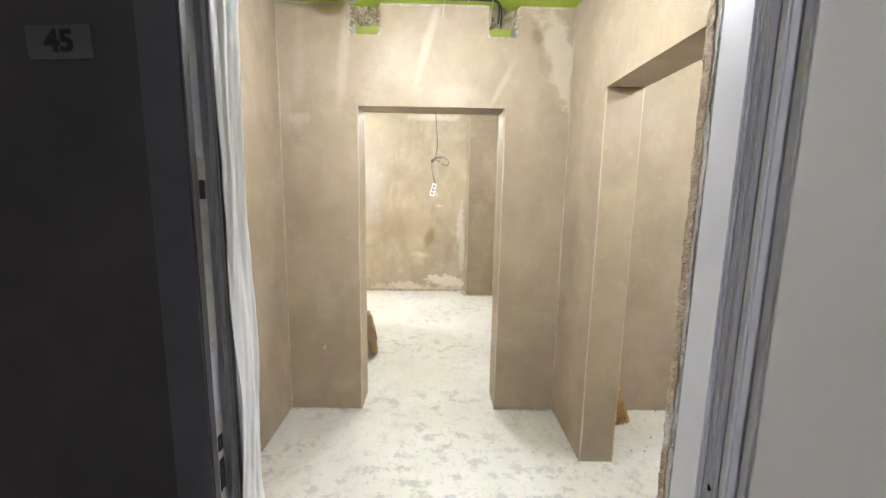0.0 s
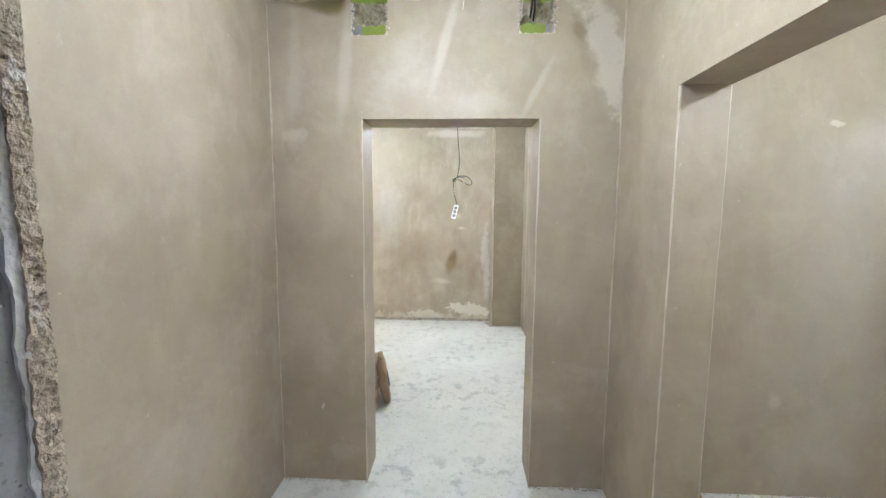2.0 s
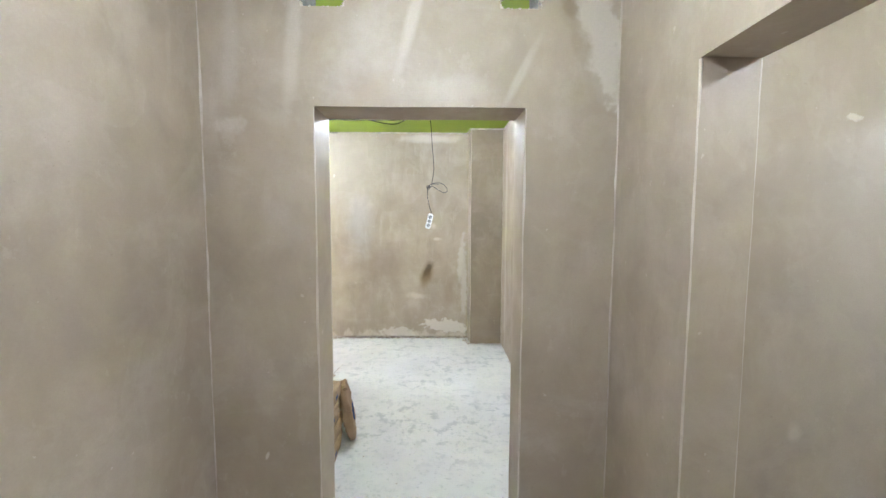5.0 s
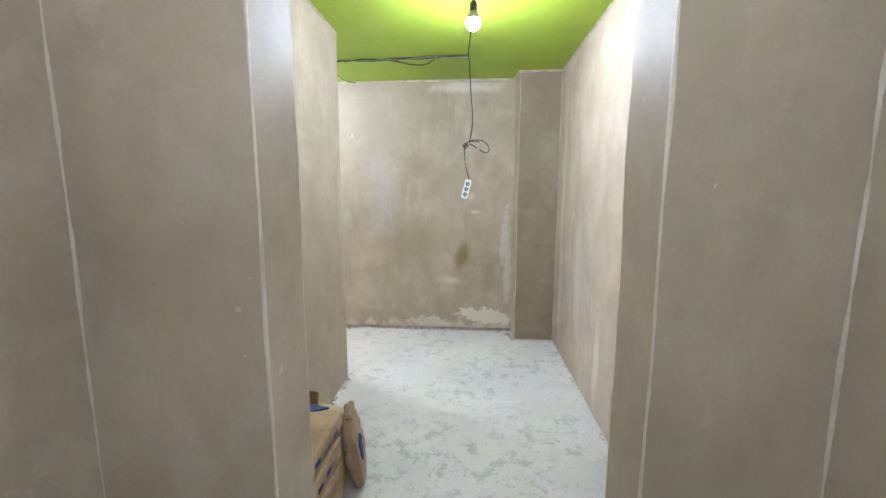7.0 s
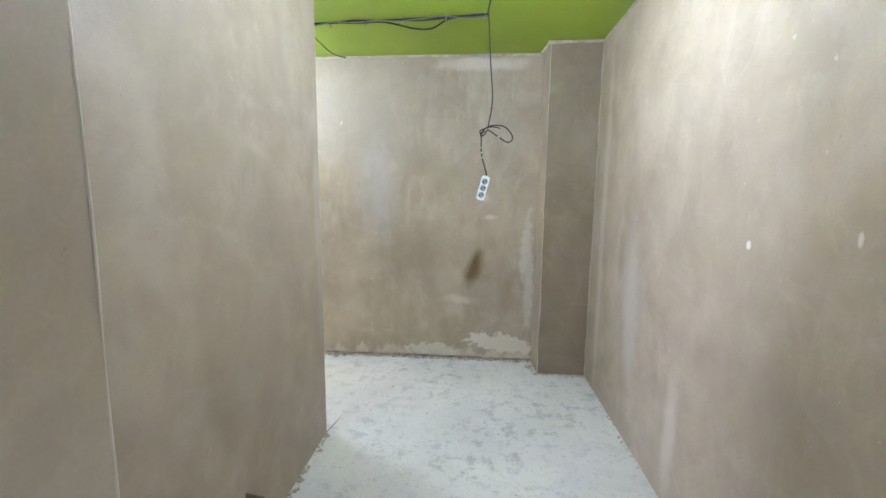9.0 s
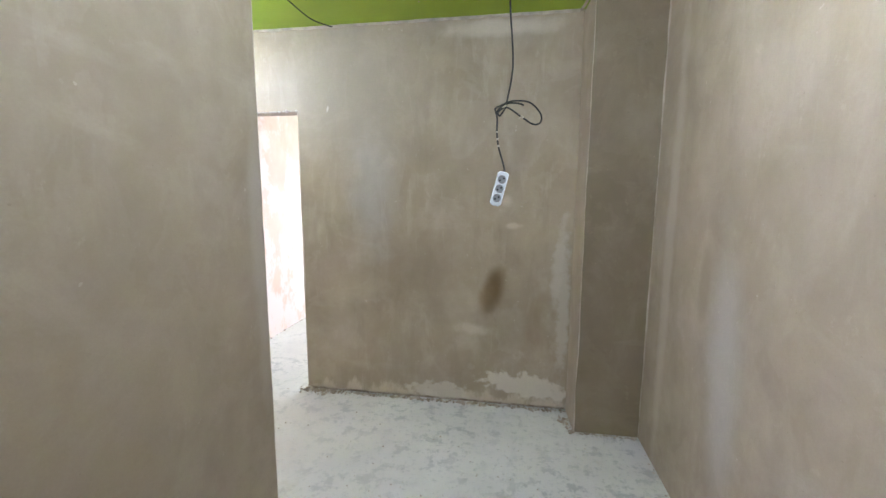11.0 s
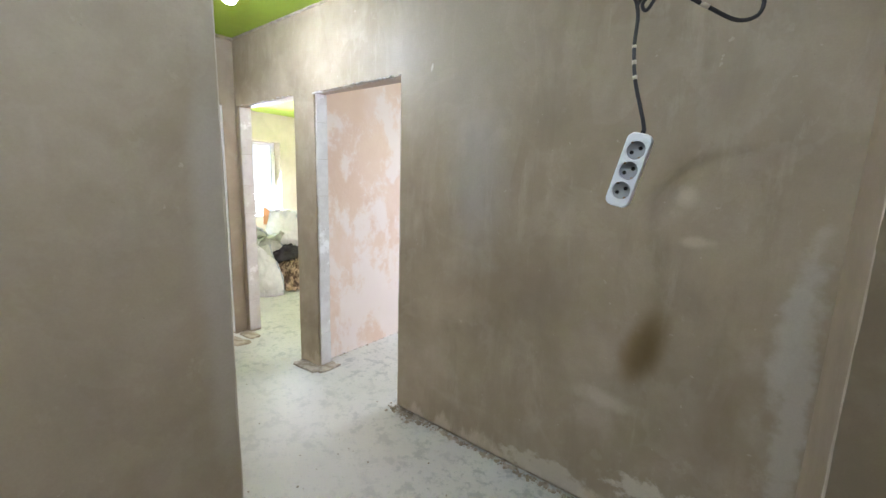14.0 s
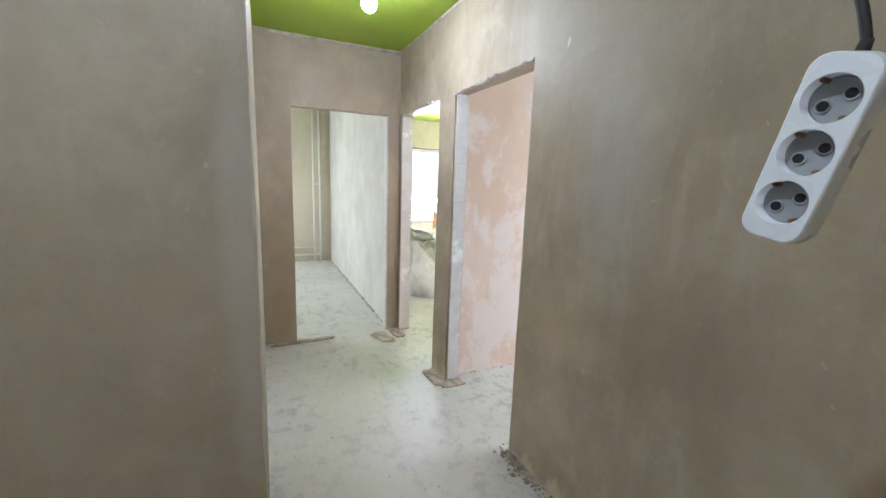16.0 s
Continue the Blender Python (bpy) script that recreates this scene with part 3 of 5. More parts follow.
bmesh.ops.create_grid(bm, x_segments=8, y_segments=8, size=600)
for v in bm.verts:
    v.co.z = -7.0
tagged(link_mesh("ground", bm, m_ground), "dull ground far below the windows", "ground", kind="structure")

# ---- walls ----
# Entrance wall of grey blocks, cut for the steel door; its plaster is torn at the reveals.
OPEN_L, OPEN_R, OPEN_TOP = -0.405, 0.575, 2.14
entry = wall("wall_entrance", m_plaster,
             ((-2.2, OUTER + 0.015, 0), (OPEN_L - 0.045, ENTRY - 0.05, TOP)), ((OPEN_R + 0.045, OUTER + 0.015, 0), (3.95, ENTRY - 0.05, TOP)),
             ((OPEN_L - 0.045, OUTER + 0.015, OPEN_TOP), (OPEN_R + 0.045, ENTRY - 0.05, TOP)),
             ((-1.2, ENTRY - 0.05, 0), (OPEN_L - 0.02, ENTRY, TOP)), ((OPEN_R + 0.02, ENTRY - 0.05, 0), (3.95, ENTRY, TOP)), ((OPEN_L - 0.02, ENTRY - 0.05, OPEN_TOP), (OPEN_R + 0.02, ENTRY, TOP)),
             label="thick entrance wall of grey blocks with torn plaster at the doorway")
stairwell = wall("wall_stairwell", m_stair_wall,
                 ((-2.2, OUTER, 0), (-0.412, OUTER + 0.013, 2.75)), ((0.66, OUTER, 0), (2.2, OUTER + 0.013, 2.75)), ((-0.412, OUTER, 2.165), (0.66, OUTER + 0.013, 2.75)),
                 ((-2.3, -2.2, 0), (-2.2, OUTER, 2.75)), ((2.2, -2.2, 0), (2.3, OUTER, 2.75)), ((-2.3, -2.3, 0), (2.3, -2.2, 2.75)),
                 label="dark painted landing wall, its shade deepened in the colour")
wall_left = wall("wall_left", m_plaster_left, ((-1.15, ENTRY, 0), (LEFT, 4.45, TOP)), ((-3.52, 4.45, 0), (LEFT, TURN_Y, TOP)))
wall_a = wall("wall_front", m_plaster_a,
              ((LEFT, FRONT, 0), (A_L, BACK, DOOR)), ((A_R, FRONT, 0), (RIGHT, BACK, DOOR)),
              ((LEFT, FRONT, DOOR), (RIGHT, BACK, 2.468)),
              ((LEFT, FRONT, 2.468), (-0.545, BACK, TOP)), ((-0.352, FRONT, 2.468), (0.32, BACK, TOP)), ((0.502, FRONT, 2.468), (RIGHT, BACK, TOP)),
              label="plastered partition with a doorway and two square chases under the ceiling")
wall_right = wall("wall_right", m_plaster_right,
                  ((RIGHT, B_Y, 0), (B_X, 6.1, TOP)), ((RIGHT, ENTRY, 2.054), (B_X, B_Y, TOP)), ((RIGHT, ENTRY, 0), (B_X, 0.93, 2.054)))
wall_far = wall("wall_far", m_plaster_far,
                ((D_R, FAR, 0.026), (1.04, FAR + 0.11, TOP)), ((D_L, FAR, D_Z), (D_R, FAR + 0.11, TOP)), ((F_R, FAR, 0), (D_L, FAR + 0.11, TOP)),
                ((F_L, FAR, D_Z), (F_R, FAR + 0.11, TOP)), ((-3.525, FAR, 0), (F_L, FAR + 0.11, TOP)),
                label="mottled damp plaster wall with a yellow-brown stain deepening the strip's shadow and pale dried foot")
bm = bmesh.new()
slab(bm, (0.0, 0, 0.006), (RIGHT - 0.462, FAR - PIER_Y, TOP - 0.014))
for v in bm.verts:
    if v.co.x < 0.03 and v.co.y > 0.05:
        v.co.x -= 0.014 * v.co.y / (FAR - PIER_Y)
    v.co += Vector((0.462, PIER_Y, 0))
column = tagged(link_mesh("wall_pier", bm, m_plaster_pier), "plastered corner pier, its front shaded darker brown in the colour", "wall", kind="structure")
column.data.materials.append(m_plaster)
# Shade between front and side is put into two plaster colours.
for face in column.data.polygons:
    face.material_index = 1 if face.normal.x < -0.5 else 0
wall_e = wall("wall_passage_end", m_plaster_end,
              ((-3.62, 4.45, 0), (E_X, 4.878, TOP)), ((-3.62, 4.878, D_Z), (E_X, 5.731, TOP)), ((-3.62, 5.731, 0), (E_X, FAR, TOP)))
wall_e_north = wall("wall_living_north", m_plaster_white, ((-7.2, 5.765, 0), (-3.62, FAR + 0.11, TOP)), label="smooth whitish plastered wall washed by daylight")
wall("wall_living_south", m_plaster, ((-7.2, 2.1, 0), (-6.5, 2.25, TOP)), ((-6.5, 2.1, 0), (-4.9, 2.25, 0.95)), ((-6.5, 2.1, 2.13), (-4.9, 2.25, TOP)), ((-4.9, 2.1, 0), (-1.15, 2.25, TOP)))
facade = wall("wall_facade", m_plaster_yellow,
              ((-7.55, 2.1, 0), (-7.2, 6.75, TOP)), ((-7.55, 6.75, 0), (-7.2, 8.38, 0.70)), ((-7.55, 6.75, 2.13), (-7.2, 8.38, TOP)), ((-7.55, 8.38, 0), (-7.2, 9.5, TOP)),
              label="yellowish plastered outer wall with window openings")
wall("wall_bedroom_north", m_plaster_yellow, ((-7.2, 9.3, 0), (-2.42, 9.5, TOP)), label="yellowish plastered wall")
wall_d = wall("wall_between_rooms", m_peach, ((-2.53, FAR + 0.112, 0), (-2.42, 9.3, TOP)), label="half-dry plaster wall, peach with whitish patches")
wall("wall_d_north", m_plaster, ((-2.42, 9.3, 0), (-1.45, 9.5, TOP)), ((0.25, 9.3, 0), (1.04, 9.5, TOP)), ((-1.45, 9.3, 0), (0.25, 9.5, 0.85)), ((-1.45, 9.3, 2.15), (0.25, 9.5, TOP)))
wall("wall_d_east", m_plaster, ((0.90, FAR + 0.11, 0), (1.04, 9.3, TOP)))
wall_b = wall("wall_side_north", m_plaster_side, ((B_X, 2.53, 0), (2.50, 2.75, TOP)))
wall_c = wall("wall_side_east", m_plaster,
              ((C_X, 2.415, 0), (2.63, 2.55, TOP)), ((C_X, 1.58, 2.115), (2.63, 2.415, TOP)), ((C_X, ENTRY, 0), (2.63, 1.58, TOP)))
wall("wall_bath", m_plaster_grey, ((2.63, 2.56, 0), (3.95, 2.75, TOP)), ((3.80, ENTRY, 0), (3.95, 2.56, TOP)), label="bare grey cement-rendered bathroom wall")


# ---- lamps ----
def bulb(key, x, y, z, label):
    """A bare bulb in a black holder on a short flex under the ceiling."""
    b = thing("light_bulb", x, y, z, label, "light bulb", "bare bulbs")
    r = 0.042
    bm = lathe(bmesh.new(), [(0.004, -r)] + [(r * math.sin(a), -r * math.cos(a)) for a in [0.3 * k for k in range(1, 9)]] + [(0.016, r * 1.15), (0.0135, r * 1.5)], 16)
    area = 4 * math.pi * r * r
    part("glass", bm, glowing("bulb_" + key, (0.90, 0.96, 1.0), BULB_POWER[key] / (math.pi * area)), b, "glowing white bulb glass", True)
    part("base", lathe(bmesh.new(), [(r * 0.985, r * 0.27), (r * 0.99, r * 0.33), (r * 0.91, r * 0.58), (r * 0.76, r * 0.86), (0.023, r * 1.30), (0.0185, 0.060)], 18), m_white_plastic, b, "white plastic bulb base", True)
    part("holder", lathe(bmesh.new(), [(0.016, 0.055), (0.021, 0.06), (0.021, 0.10), (0.014, 0.118), (0.005, 0.125)], 14), m_cable, b, "black bulb holder", True)
    drop = TOP - z
    part("flex", tube(bmesh.new(), spline([(0, 0, 0.12), (0.004, 0.002, 0.12 + (drop - 0.12) * 0.5), (0, 0, drop + 0.004)], 4), 0.0035, 6), m_cable, b, "black flex", True)
    return b


bulb("hall", -0.03, 1.56, 2.44, "lit bare bulb hanging from the hall ceiling")
bulb("room", 0.012, 4.04, 2.465, "lit bare bulb on a black holder under the green ceiling")
bulb("passage", -2.18, 5.21, 2.45, "lit bare bulb under the green passage ceiling")
bulb("bedroom", -5.80, 7.90, 2.40, "lit bare bulb hanging in the bright bedroom")
bulb("bathroom", 3.56, 2.00, 2.30, "lit bare bulb hanging in the grey bathroom")
bulb("side", 1.75, 1.42, 2.42, "lit bare bulb in the side room")
bulb("stairwell", -0.2, -1.95, 2.2, "dim bare bulb on the stairwell landing")

# Bright overcast haze outside the windows.
for name, lo, hi in (("backdrop", (-40.0, -40, -7), (-39.9, 50, 40)), ("backdrop", (-39, 49.9, -7), (40, 50, 40))):
    tagged(link_mesh(name, boxed(lo, hi), glowing("haze", (0.90, 0.96, 1.0), 1.6)), "white overcast haze outside the windows", "backdrop", kind="structure")


# ---- trims of walls: beads, joints, crumbs ----
def bead(parent, x, y, z0, z1, u, v, seed, label="worn corner bead, edge highlight partly in its pale colour", wide=0.012, material=None):
    """A rounded, worn bead along an upright outer corner; u and v point from the corner along its two faces."""
    bm = bmesh.new()
    u, v = Vector((*u, 0)), Vector((*v, 0))
    n, m = 150, 8
    rows = []
    for i in range(n + 1):
        z = z0 + (z1 - z0) * i / n
        k = 0.55 + 1.3 * abs(noise.noise(Vector((seed, z * 2.7, 0.3)))) + 0.25 * noise.noise(Vector((seed, z * 17, 1.7))) + 0.10 * noise.noise(Vector((seed, z * 50, 3.1)))
        c = wide * 0.7 * max(0.4, k)
        r = c * 1.46
        mid = Vector((x, y, z)) + wave((x, y, z), 0.0028) + (u + v) * c
        a0 = math.asin(c / r)
        row = []
        for j in range(m + 1):
            a = -(math.pi / 2 - a0) + (math.pi / 2 + 2 * (math.pi / 2 - a0)) * j / m
            row.append(bm.verts.new(mid - u * r * math.cos(a) - v * r * math.sin(a)))
        rows.append(row)
    for p, q in zip(rows, rows[1:]):
        for j in range(m):
            bm.faces.new((p[j], p[j + 1], q[j + 1], q[j])).smooth = True
    bmesh.ops.recalc_face_normals(bm, faces=bm.faces)
    # The pale bead colour also carries the bright highlight along the edge.
    return part("corner_bead", bm, material or m_bead, parent, label)


def seam(parent, x, y, z0, z1, u, v, seed, wide):
    """A pale filled seam in an upright inner corner; u and v point from the corner along its two faces."""
    bm = bmesh.new()
    u, v = Vector((*u, 0)), Vector((*v, 0))
    rows = []
    for i in range(121):
        z = z0 + (z1 - z0) * i / 120
        k = 0.35 + 0.8 * abs(noise.noise(Vector((seed, z * 2.7, 0.3)))) + 0.25 * noise.noise(Vector((seed, z * 21, 1.7)))
        p = Vector((x, y, z)) + wave((x, y, z), 0.0028)
        w = wide * max(0.15, k)
        rows.append([bm.verts.new(p + u * w + v * 0.0022), bm.verts.new(p + (u + v) * (0.003 + 0.16 * w)), bm.verts.new(p + v * w + u * 0.0022)])
    for p, q in zip(rows, rows[1:]):
        for j in range(2):
            bm.faces.new((p[j], p[j + 1], q[j + 1], q[j])).smooth = True
    bmesh.ops.recalc_face_normals(bm, faces=bm.faces)
    return part("corner_seam", bm, m_skim, parent, "pale seam in the inner corner")


for x, y, top, u, v, s, w, owner in (
        (A_L, FRONT, DOOR, (-1, 0), (0, 1), 1.0, 0.013, wall_a), (A_L, BACK, DOOR, (-1, 0), (0, -1), 2.0, 0.009, wall_a),
        (A_R, FRONT, DOOR, (1, 0), (0, 1), 3.0, 0.014, wall_a), (A_R, BACK, DOOR, (1, 0), (0, -1), 4.0, 0.006, wall_a),
        (RIGHT, B_Y, 2.054, (0, 1), (1, 0), 5.0, 0.013, wall_right), (B_X, B_Y, 2.054, (0, 1), (-1, 0), 6.0, 0.008, wall_right),
        (LEFT, TURN_Y, TOP - 0.02, (0, -1), (-1, 0), 7.0, 0.010, wall_left), (0.462, PIER_Y, TOP - 0.02, (1, 0), (0, 1), 8.0, 0.010, column),
        (D_R, FAR, D_Z, (1, 0), (0, 1), 9.0, 0.016, wall_far)):
    bead(owner, x, y, 0.012, top - 0.004, u, v, s, wide=w * 0.36)
for x, y, u, v, s, owner in ((LEFT, FRONT, (1, 0), (0, -1), 21.0, wall_a), (RIGHT, FRONT, (-1, 0), (0, -1), 22.0, wall_a), (RIGHT, PIER_Y, (-1, 0), (0, -1), 23.0, column)):
    seam(owner, x, y, 0.012, TOP - 0.02, u, v, s, 0.013)


def lump(bm, p, size, rng):
    """An irregular crumb."""
    made = bmesh.ops.create_icosphere(bm, subdivisions=1, radius=size, matrix=Matrix.Translation(p))["verts"]
    k = Vector((rng.uniform(0.7, 1.5), rng.uniform(0.7, 1.5), rng.uniform(0.4, 0.9)))
    for v in made:
        d = v.co - Vector(p)
        v.co = Vector(p) + Vector((d.x * k.x, d.y * k.y, d.z * k.z)) * rng.uniform(0.65, 1.25)


def crumbs(name, a, b, count, spread, size, label, material=None, lift=0.0):
    """Crumbled mortar strewn along a line."""
    rng = random.Random(name + str(a))
    bm = bmesh.new()
    a, b = Vector(a), Vector(b)
    for _ in range(count):
        p = a.lerp(b, rng.random()) + Vector((rng.gauss(0, spread), rng.gauss(0, spread), 0))
        r = size * rng.uniform(0.3, 1.0) ** 1.6
        lump(bm, p + Vector((0, 0, lift + r * 0.35)), r, rng)
    return tagged(link_mesh(name, bm, material or m_grout), label, "rubble", kind="stuff")


crumbs("mortar_crumbs", (D_R - 0.02, FAR - 0.012, 0), (0.44, FAR - 0.012, 0), 420, 0.012, 0.013, "crumbled mortar along the foot of the far wall")
crumbs("mortar_crumbs", (D_R - 0.05, FAR + 0.0, 0), (D_R + 0.22, FAR - 0.03, 0), 90, 0.025, 0.014, "crumbled mortar by the doorway corner")
crumbs("mortar_crumbs", (0.40, FAR - 0.10, 0), (0.46, PIER_Y - 0.02, 0), 60, 0.018, 0.012, "crumbled mortar at the pier's foot")
crumbs("mortar_crumbs", (0.47, PIER_Y - 0.006, 0), (RIGHT, PIER_Y - 0.006, 0), 60, 0.006, 0.009, "mortar crumbs at the pier's foot")
crumbs("mortar_crumbs", (LEFT + 0.012, 3.55, 0), (LEFT + 0.012, TURN_Y, 0), 120, 0.012, 0.016, "mortar crumbs along the wall foot")
crumbs("mortar_crumbs", (LEFT + 0.01, FRONT - 0.008, 0), (A_L, FRONT - 0.008, 0), 60, 0.006, 0.008, "mortar crumbs at the wall foot")
crumbs("mortar_crumbs", (A_R, FRONT - 0.008, 0), (RIGHT, FRONT - 0.008, 0), 60, 0.006, 0.008, "mortar crumbs at the wall foot")
crumbs("mortar_crumbs", (B_X, 2.522, 0), (2.5, 2.522, 0), 110, 0.007, 0.009, "mortar crumbs along the wall foot")
crumbs("mortar_crumbs", (RIGHT - 0.01, 2.85, 0), (RIGHT - 0.01, PIER_Y, 0), 90, 0.008, 0.008, "mortar crumbs along the wall foot")
crumbs("mortar_crumbs", (-2.412, 5.97, 0), (-2.412, 9.2, 0), 130, 0.006, 0.010, "mortar crumbs along the peach wall")
crumbs("mortar_crumbs", (-7.1, 5.752, 0), (-3.65, 5.752, 0), 160, 0.010, 0.014, "mortar crumbs along the whitish wall")
crumbs("floor_grit", (-2.6, 5.15, 0), (0.2, 5.1, 0), 130, 0.33, 0.006, "scattered grit on the screed floor")
crumbs("floor_grit", (-0.4, 3.2, 0), (0.3, 5.2, 0), 70, 0.3, 0.005, "scattered grit on the screed floor")
crumbs("floor_grit", (1.2, 2.2, 0), (2.4, 2.2, 0), 90, 0.2, 0.008, "scattered grit on the screed floor", m_bead)
# Torn plaster teeth under the rough lintels.
for x0, x1, n in ((D_L, D_R, 230), (F_L, F_R, 90)):
    crumbs("lintel_crumbs", (x0, FAR + 0.004, D_Z - 0.012), (x1, FAR + 0.004, D_Z + 0.002), n, 0.007, 0.012, "pale torn plaster edge under the lintel", m_blob)
crumbs("lintel_crumbs", (E_X - 0.004, 4.88, D_Z - 0.006), (E_X - 0.004, 5.73, D_Z), 70, 0.005, 0.008, "torn plaster edge under the lintel")
crumbs("lintel_crumbs", (C_X - 0.004, 1.6, 2.108), (C_X - 0.004, 2.41, 2.108), 80, 0.005, 0.009, "torn plaster edge under the lintel")


def joint(a, b, out, height, deep, seed, jag=0.006):
    """A rough filler line where wall meets ceiling."""
    bm = bmesh.new()
    a, b, out = Vector(a), Vector(b), Vector(out)
    n = max(4, round((b - a).length / 0.045))
    rows = []
    for i in range(n + 1):
        p = a.lerp(b, i / n)
        q = Vector((seed, i * 0.61, 0.2))
        h = height * (0.75 + 0.5 * abs(noise.noise(q * 1.3))) + jag * noise.noise(q * 3.1)
        d = deep * (0.7 + 0.6 * abs(noise.noise(q * 1.7 + Vector((4, 0, 0)))))
        rows.append([bm.verts.new(p + Vector((0, 0, 0.003)) + out * d), bm.verts.new(p - Vector((0, 0, h * 0.5)) + out * d), bm.verts.new(p - Vector((0, 0, h)) + out * 0.001), bm.verts.new(p + Vector((0, 0, 0.003)) - out * 0.004)])
    for r, s in zip(rows, rows[1:]):
        for k in range(3):
            bm.faces.new((r[k], s[k], s[k + 1], r[k + 1]))
    return tagged(link_mesh("trim", bm, m_joint), "rough grey-brown filler joint between wall and ceiling", "trim", kind="structure")


joint((-3.52, FAR, TOP), (0.42, FAR, TOP), (0, -1, 0), 0.018, 0.010, 1.0)
joint((E_X, 4.61, TOP), (E_X, FAR, TOP), (1, 0, 0), 0.030, 0.022, 2.0, 0.014)
joint((LEFT, TURN_Y, TOP), (LEFT, BACK, TOP), (1, 0, 0), 0.014, 0.008, 3.0)
joint((RIGHT, BACK, TOP), (RIGHT, PIER_Y, TOP), (-1, 0, 0), 0.014, 0.008, 4.0)
joint((0.44, PIER_Y, TOP), (RIGHT, PIER_Y, TOP), (0, -1, 0), 0.022, 0.012, 5.0)
joint((0.43, FAR, TOP), (0.462, PIER_Y, TOP), (-1, 0, 0), 0.018, 0.012, 6.0)
joint((LEFT, FRONT, TOP), (-0.56, FRONT, TOP), (0, -1, 0), 0.012, 0.006, 7.0)
joint((-0.34, FRONT, TOP), (0.31, FRONT, TOP), (0, -1, 0), 0.012, 0.006, 8.0)
joint((0.51, FRONT, TOP), (RIGHT, FRONT, TOP), (0, -1, 0), 0.012, 0.006, 9.0)
joint((RIGHT, ENTRY, TOP), (RIGHT, FRONT, TOP), (-1, 0, 0), 0.012, 0.006, 10.0)
joint((LEFT, FRONT, TOP), (LEFT, ENTRY, TOP), (1, 0, 0), 0.012, 0.006, 11.0)
joint((B_X, 2.53, TOP), (2.5, 2.53, TOP), (0, -1, 0), 0.016, 0.008, 12.0)
joint((C_X, 2.53, TOP), (C_X, ENTRY, TOP), (-1, 0, 0), 0.016, 0.008, 13.0)
joint((-2.42, 5.96, TOP), (-2.42, 9.3, TOP), (1, 0, 0), 0.016, 0.008, 14.0)
# Mortar strip added in the gap under the far wall; stops light passing.
tagged(link_mesh("trim", boxed((D_R + 0.004, FAR + 0.02, 0.0), (0.90, FAR + 0.10, 0.03)), m_grout), "mortar strip added to block light under the far wall", "trim", kind="structure")


# ---- wool in the chases over the doorway ----
def wool(x0, x1, parent):
    bm = bmesh.new()
    bmesh.ops.create_grid(bm, x_segments=16, y_segments=8, size=0.5)
    for v in bm.verts:
        q = Vector((v.co.x * 4 + x0 * 9, v.co.y * 4, 0.5))
        x, z = x0 + (v.co.x + 0.5) * (x1 - x0), 2.535 + (v.co.y + 0.5) * 0.112 + 0.012 * noise.noise(Vector((v.co.x * 7, 0, x0)))
        v.co = Vector((x, FRONT + 0.05 + 0.04 * noise.noise(q) + 0.03 * noise.noise(q * 3), z))
    part("insulation", bm, m_wool, parent, "torn mineral wool in the chase")


wool(-0.545, -0.352, wall_a)
for x0, x1 in ((-0.545, -0.352), (0.32, 0.502)):
    crumbs("chase_crumbs", (x0, FRONT + 0.01, 2.466), (x1, FRONT + 0.01, 2.466), 60, 0.005, 0.009, "pale torn edge of the chase", m_bead)
    for x in (x0, x1):
        crumbs("chase_crumbs", (x, FRONT + 0.012, 2.47), (x, FRONT + 0.012, TOP - 0.01), 60, 0.006, 0.011, "pale torn edge of the chase", m_bead)
wool(0.32, 0.502, wall_a)


def fillet(x, z, side, r, parent):
    """Plaster rounding off a lower corner of a chase."""
    bm = bmesh.new()
    arc = [(x + side * (r - r * math.cos(a)), z + r - r * math.sin(a)) for a in [math.pi / 2 * k / 6 for k in range(7)]]
    outline = [(x, z)] + arc
    front = [bm.verts.new((p, FRONT + 0.003, q)) for p, q in outline]
    rear = [bm.verts.new((p, FRONT + 0.11, q)) for p, q in outline]
    bm.faces.new(front), bm.faces.new(rear[::-1])
    for k in range(len(outline)):
        bm.faces.new((front[k], rear[k], rear[(k + 1) % len(outline)], front[(k + 1) % len(outline)]))
    bmesh.ops.recalc_face_normals(bm, faces=bm.faces)
    part("rounded_corner", bm, m_bead, parent, "smoothed plaster corner of the chase")


for x0, x1 in ((-0.545, -0.352), (0.32, 0.502)):
    for x, side in ((x0, 1), (x1, -1)):
        fillet(x, 2.466, side, 0.035, wall_a)
        lo, hi = sorted((x - side * 0.002, x + side * 0.007))
        part("chase_side", boxed((lo, FRONT + 0.022, 2.47), (hi, BACK - 0.01, TOP - 0.006), 0.001), m_block_grey, wall_a, "bare grey block inside the chase")


# ---- bare blocks of the jambs ----
def jamb_blocks(parent, lo, hi, height, material, seed, name="block", gap=0.003):
    """A column of blocks, each its own piece, between two corners."""
    rng = random.Random(seed)
    z = lo[2]
    while z < hi[2] - 0.05:
        h = min(height * rng.uniform(0.94, 1.06), hi[2] - z)
        bm = bmesh.new()
        d = [rng.uniform(-0.002, 0.003) for _ in range(4)]
        box(bm, (lo[0] + d[0], lo[1] + d[1], z + gap), (hi[0] + d[2], hi[1] + d[3], z + h - gap), 0.003 if gap > 0.002 else 0.0015)
        for v in bm.verts:
            v.co += wave(v.co * 3, 0.0015)
        part(name, bm, material, parent)
        z += h


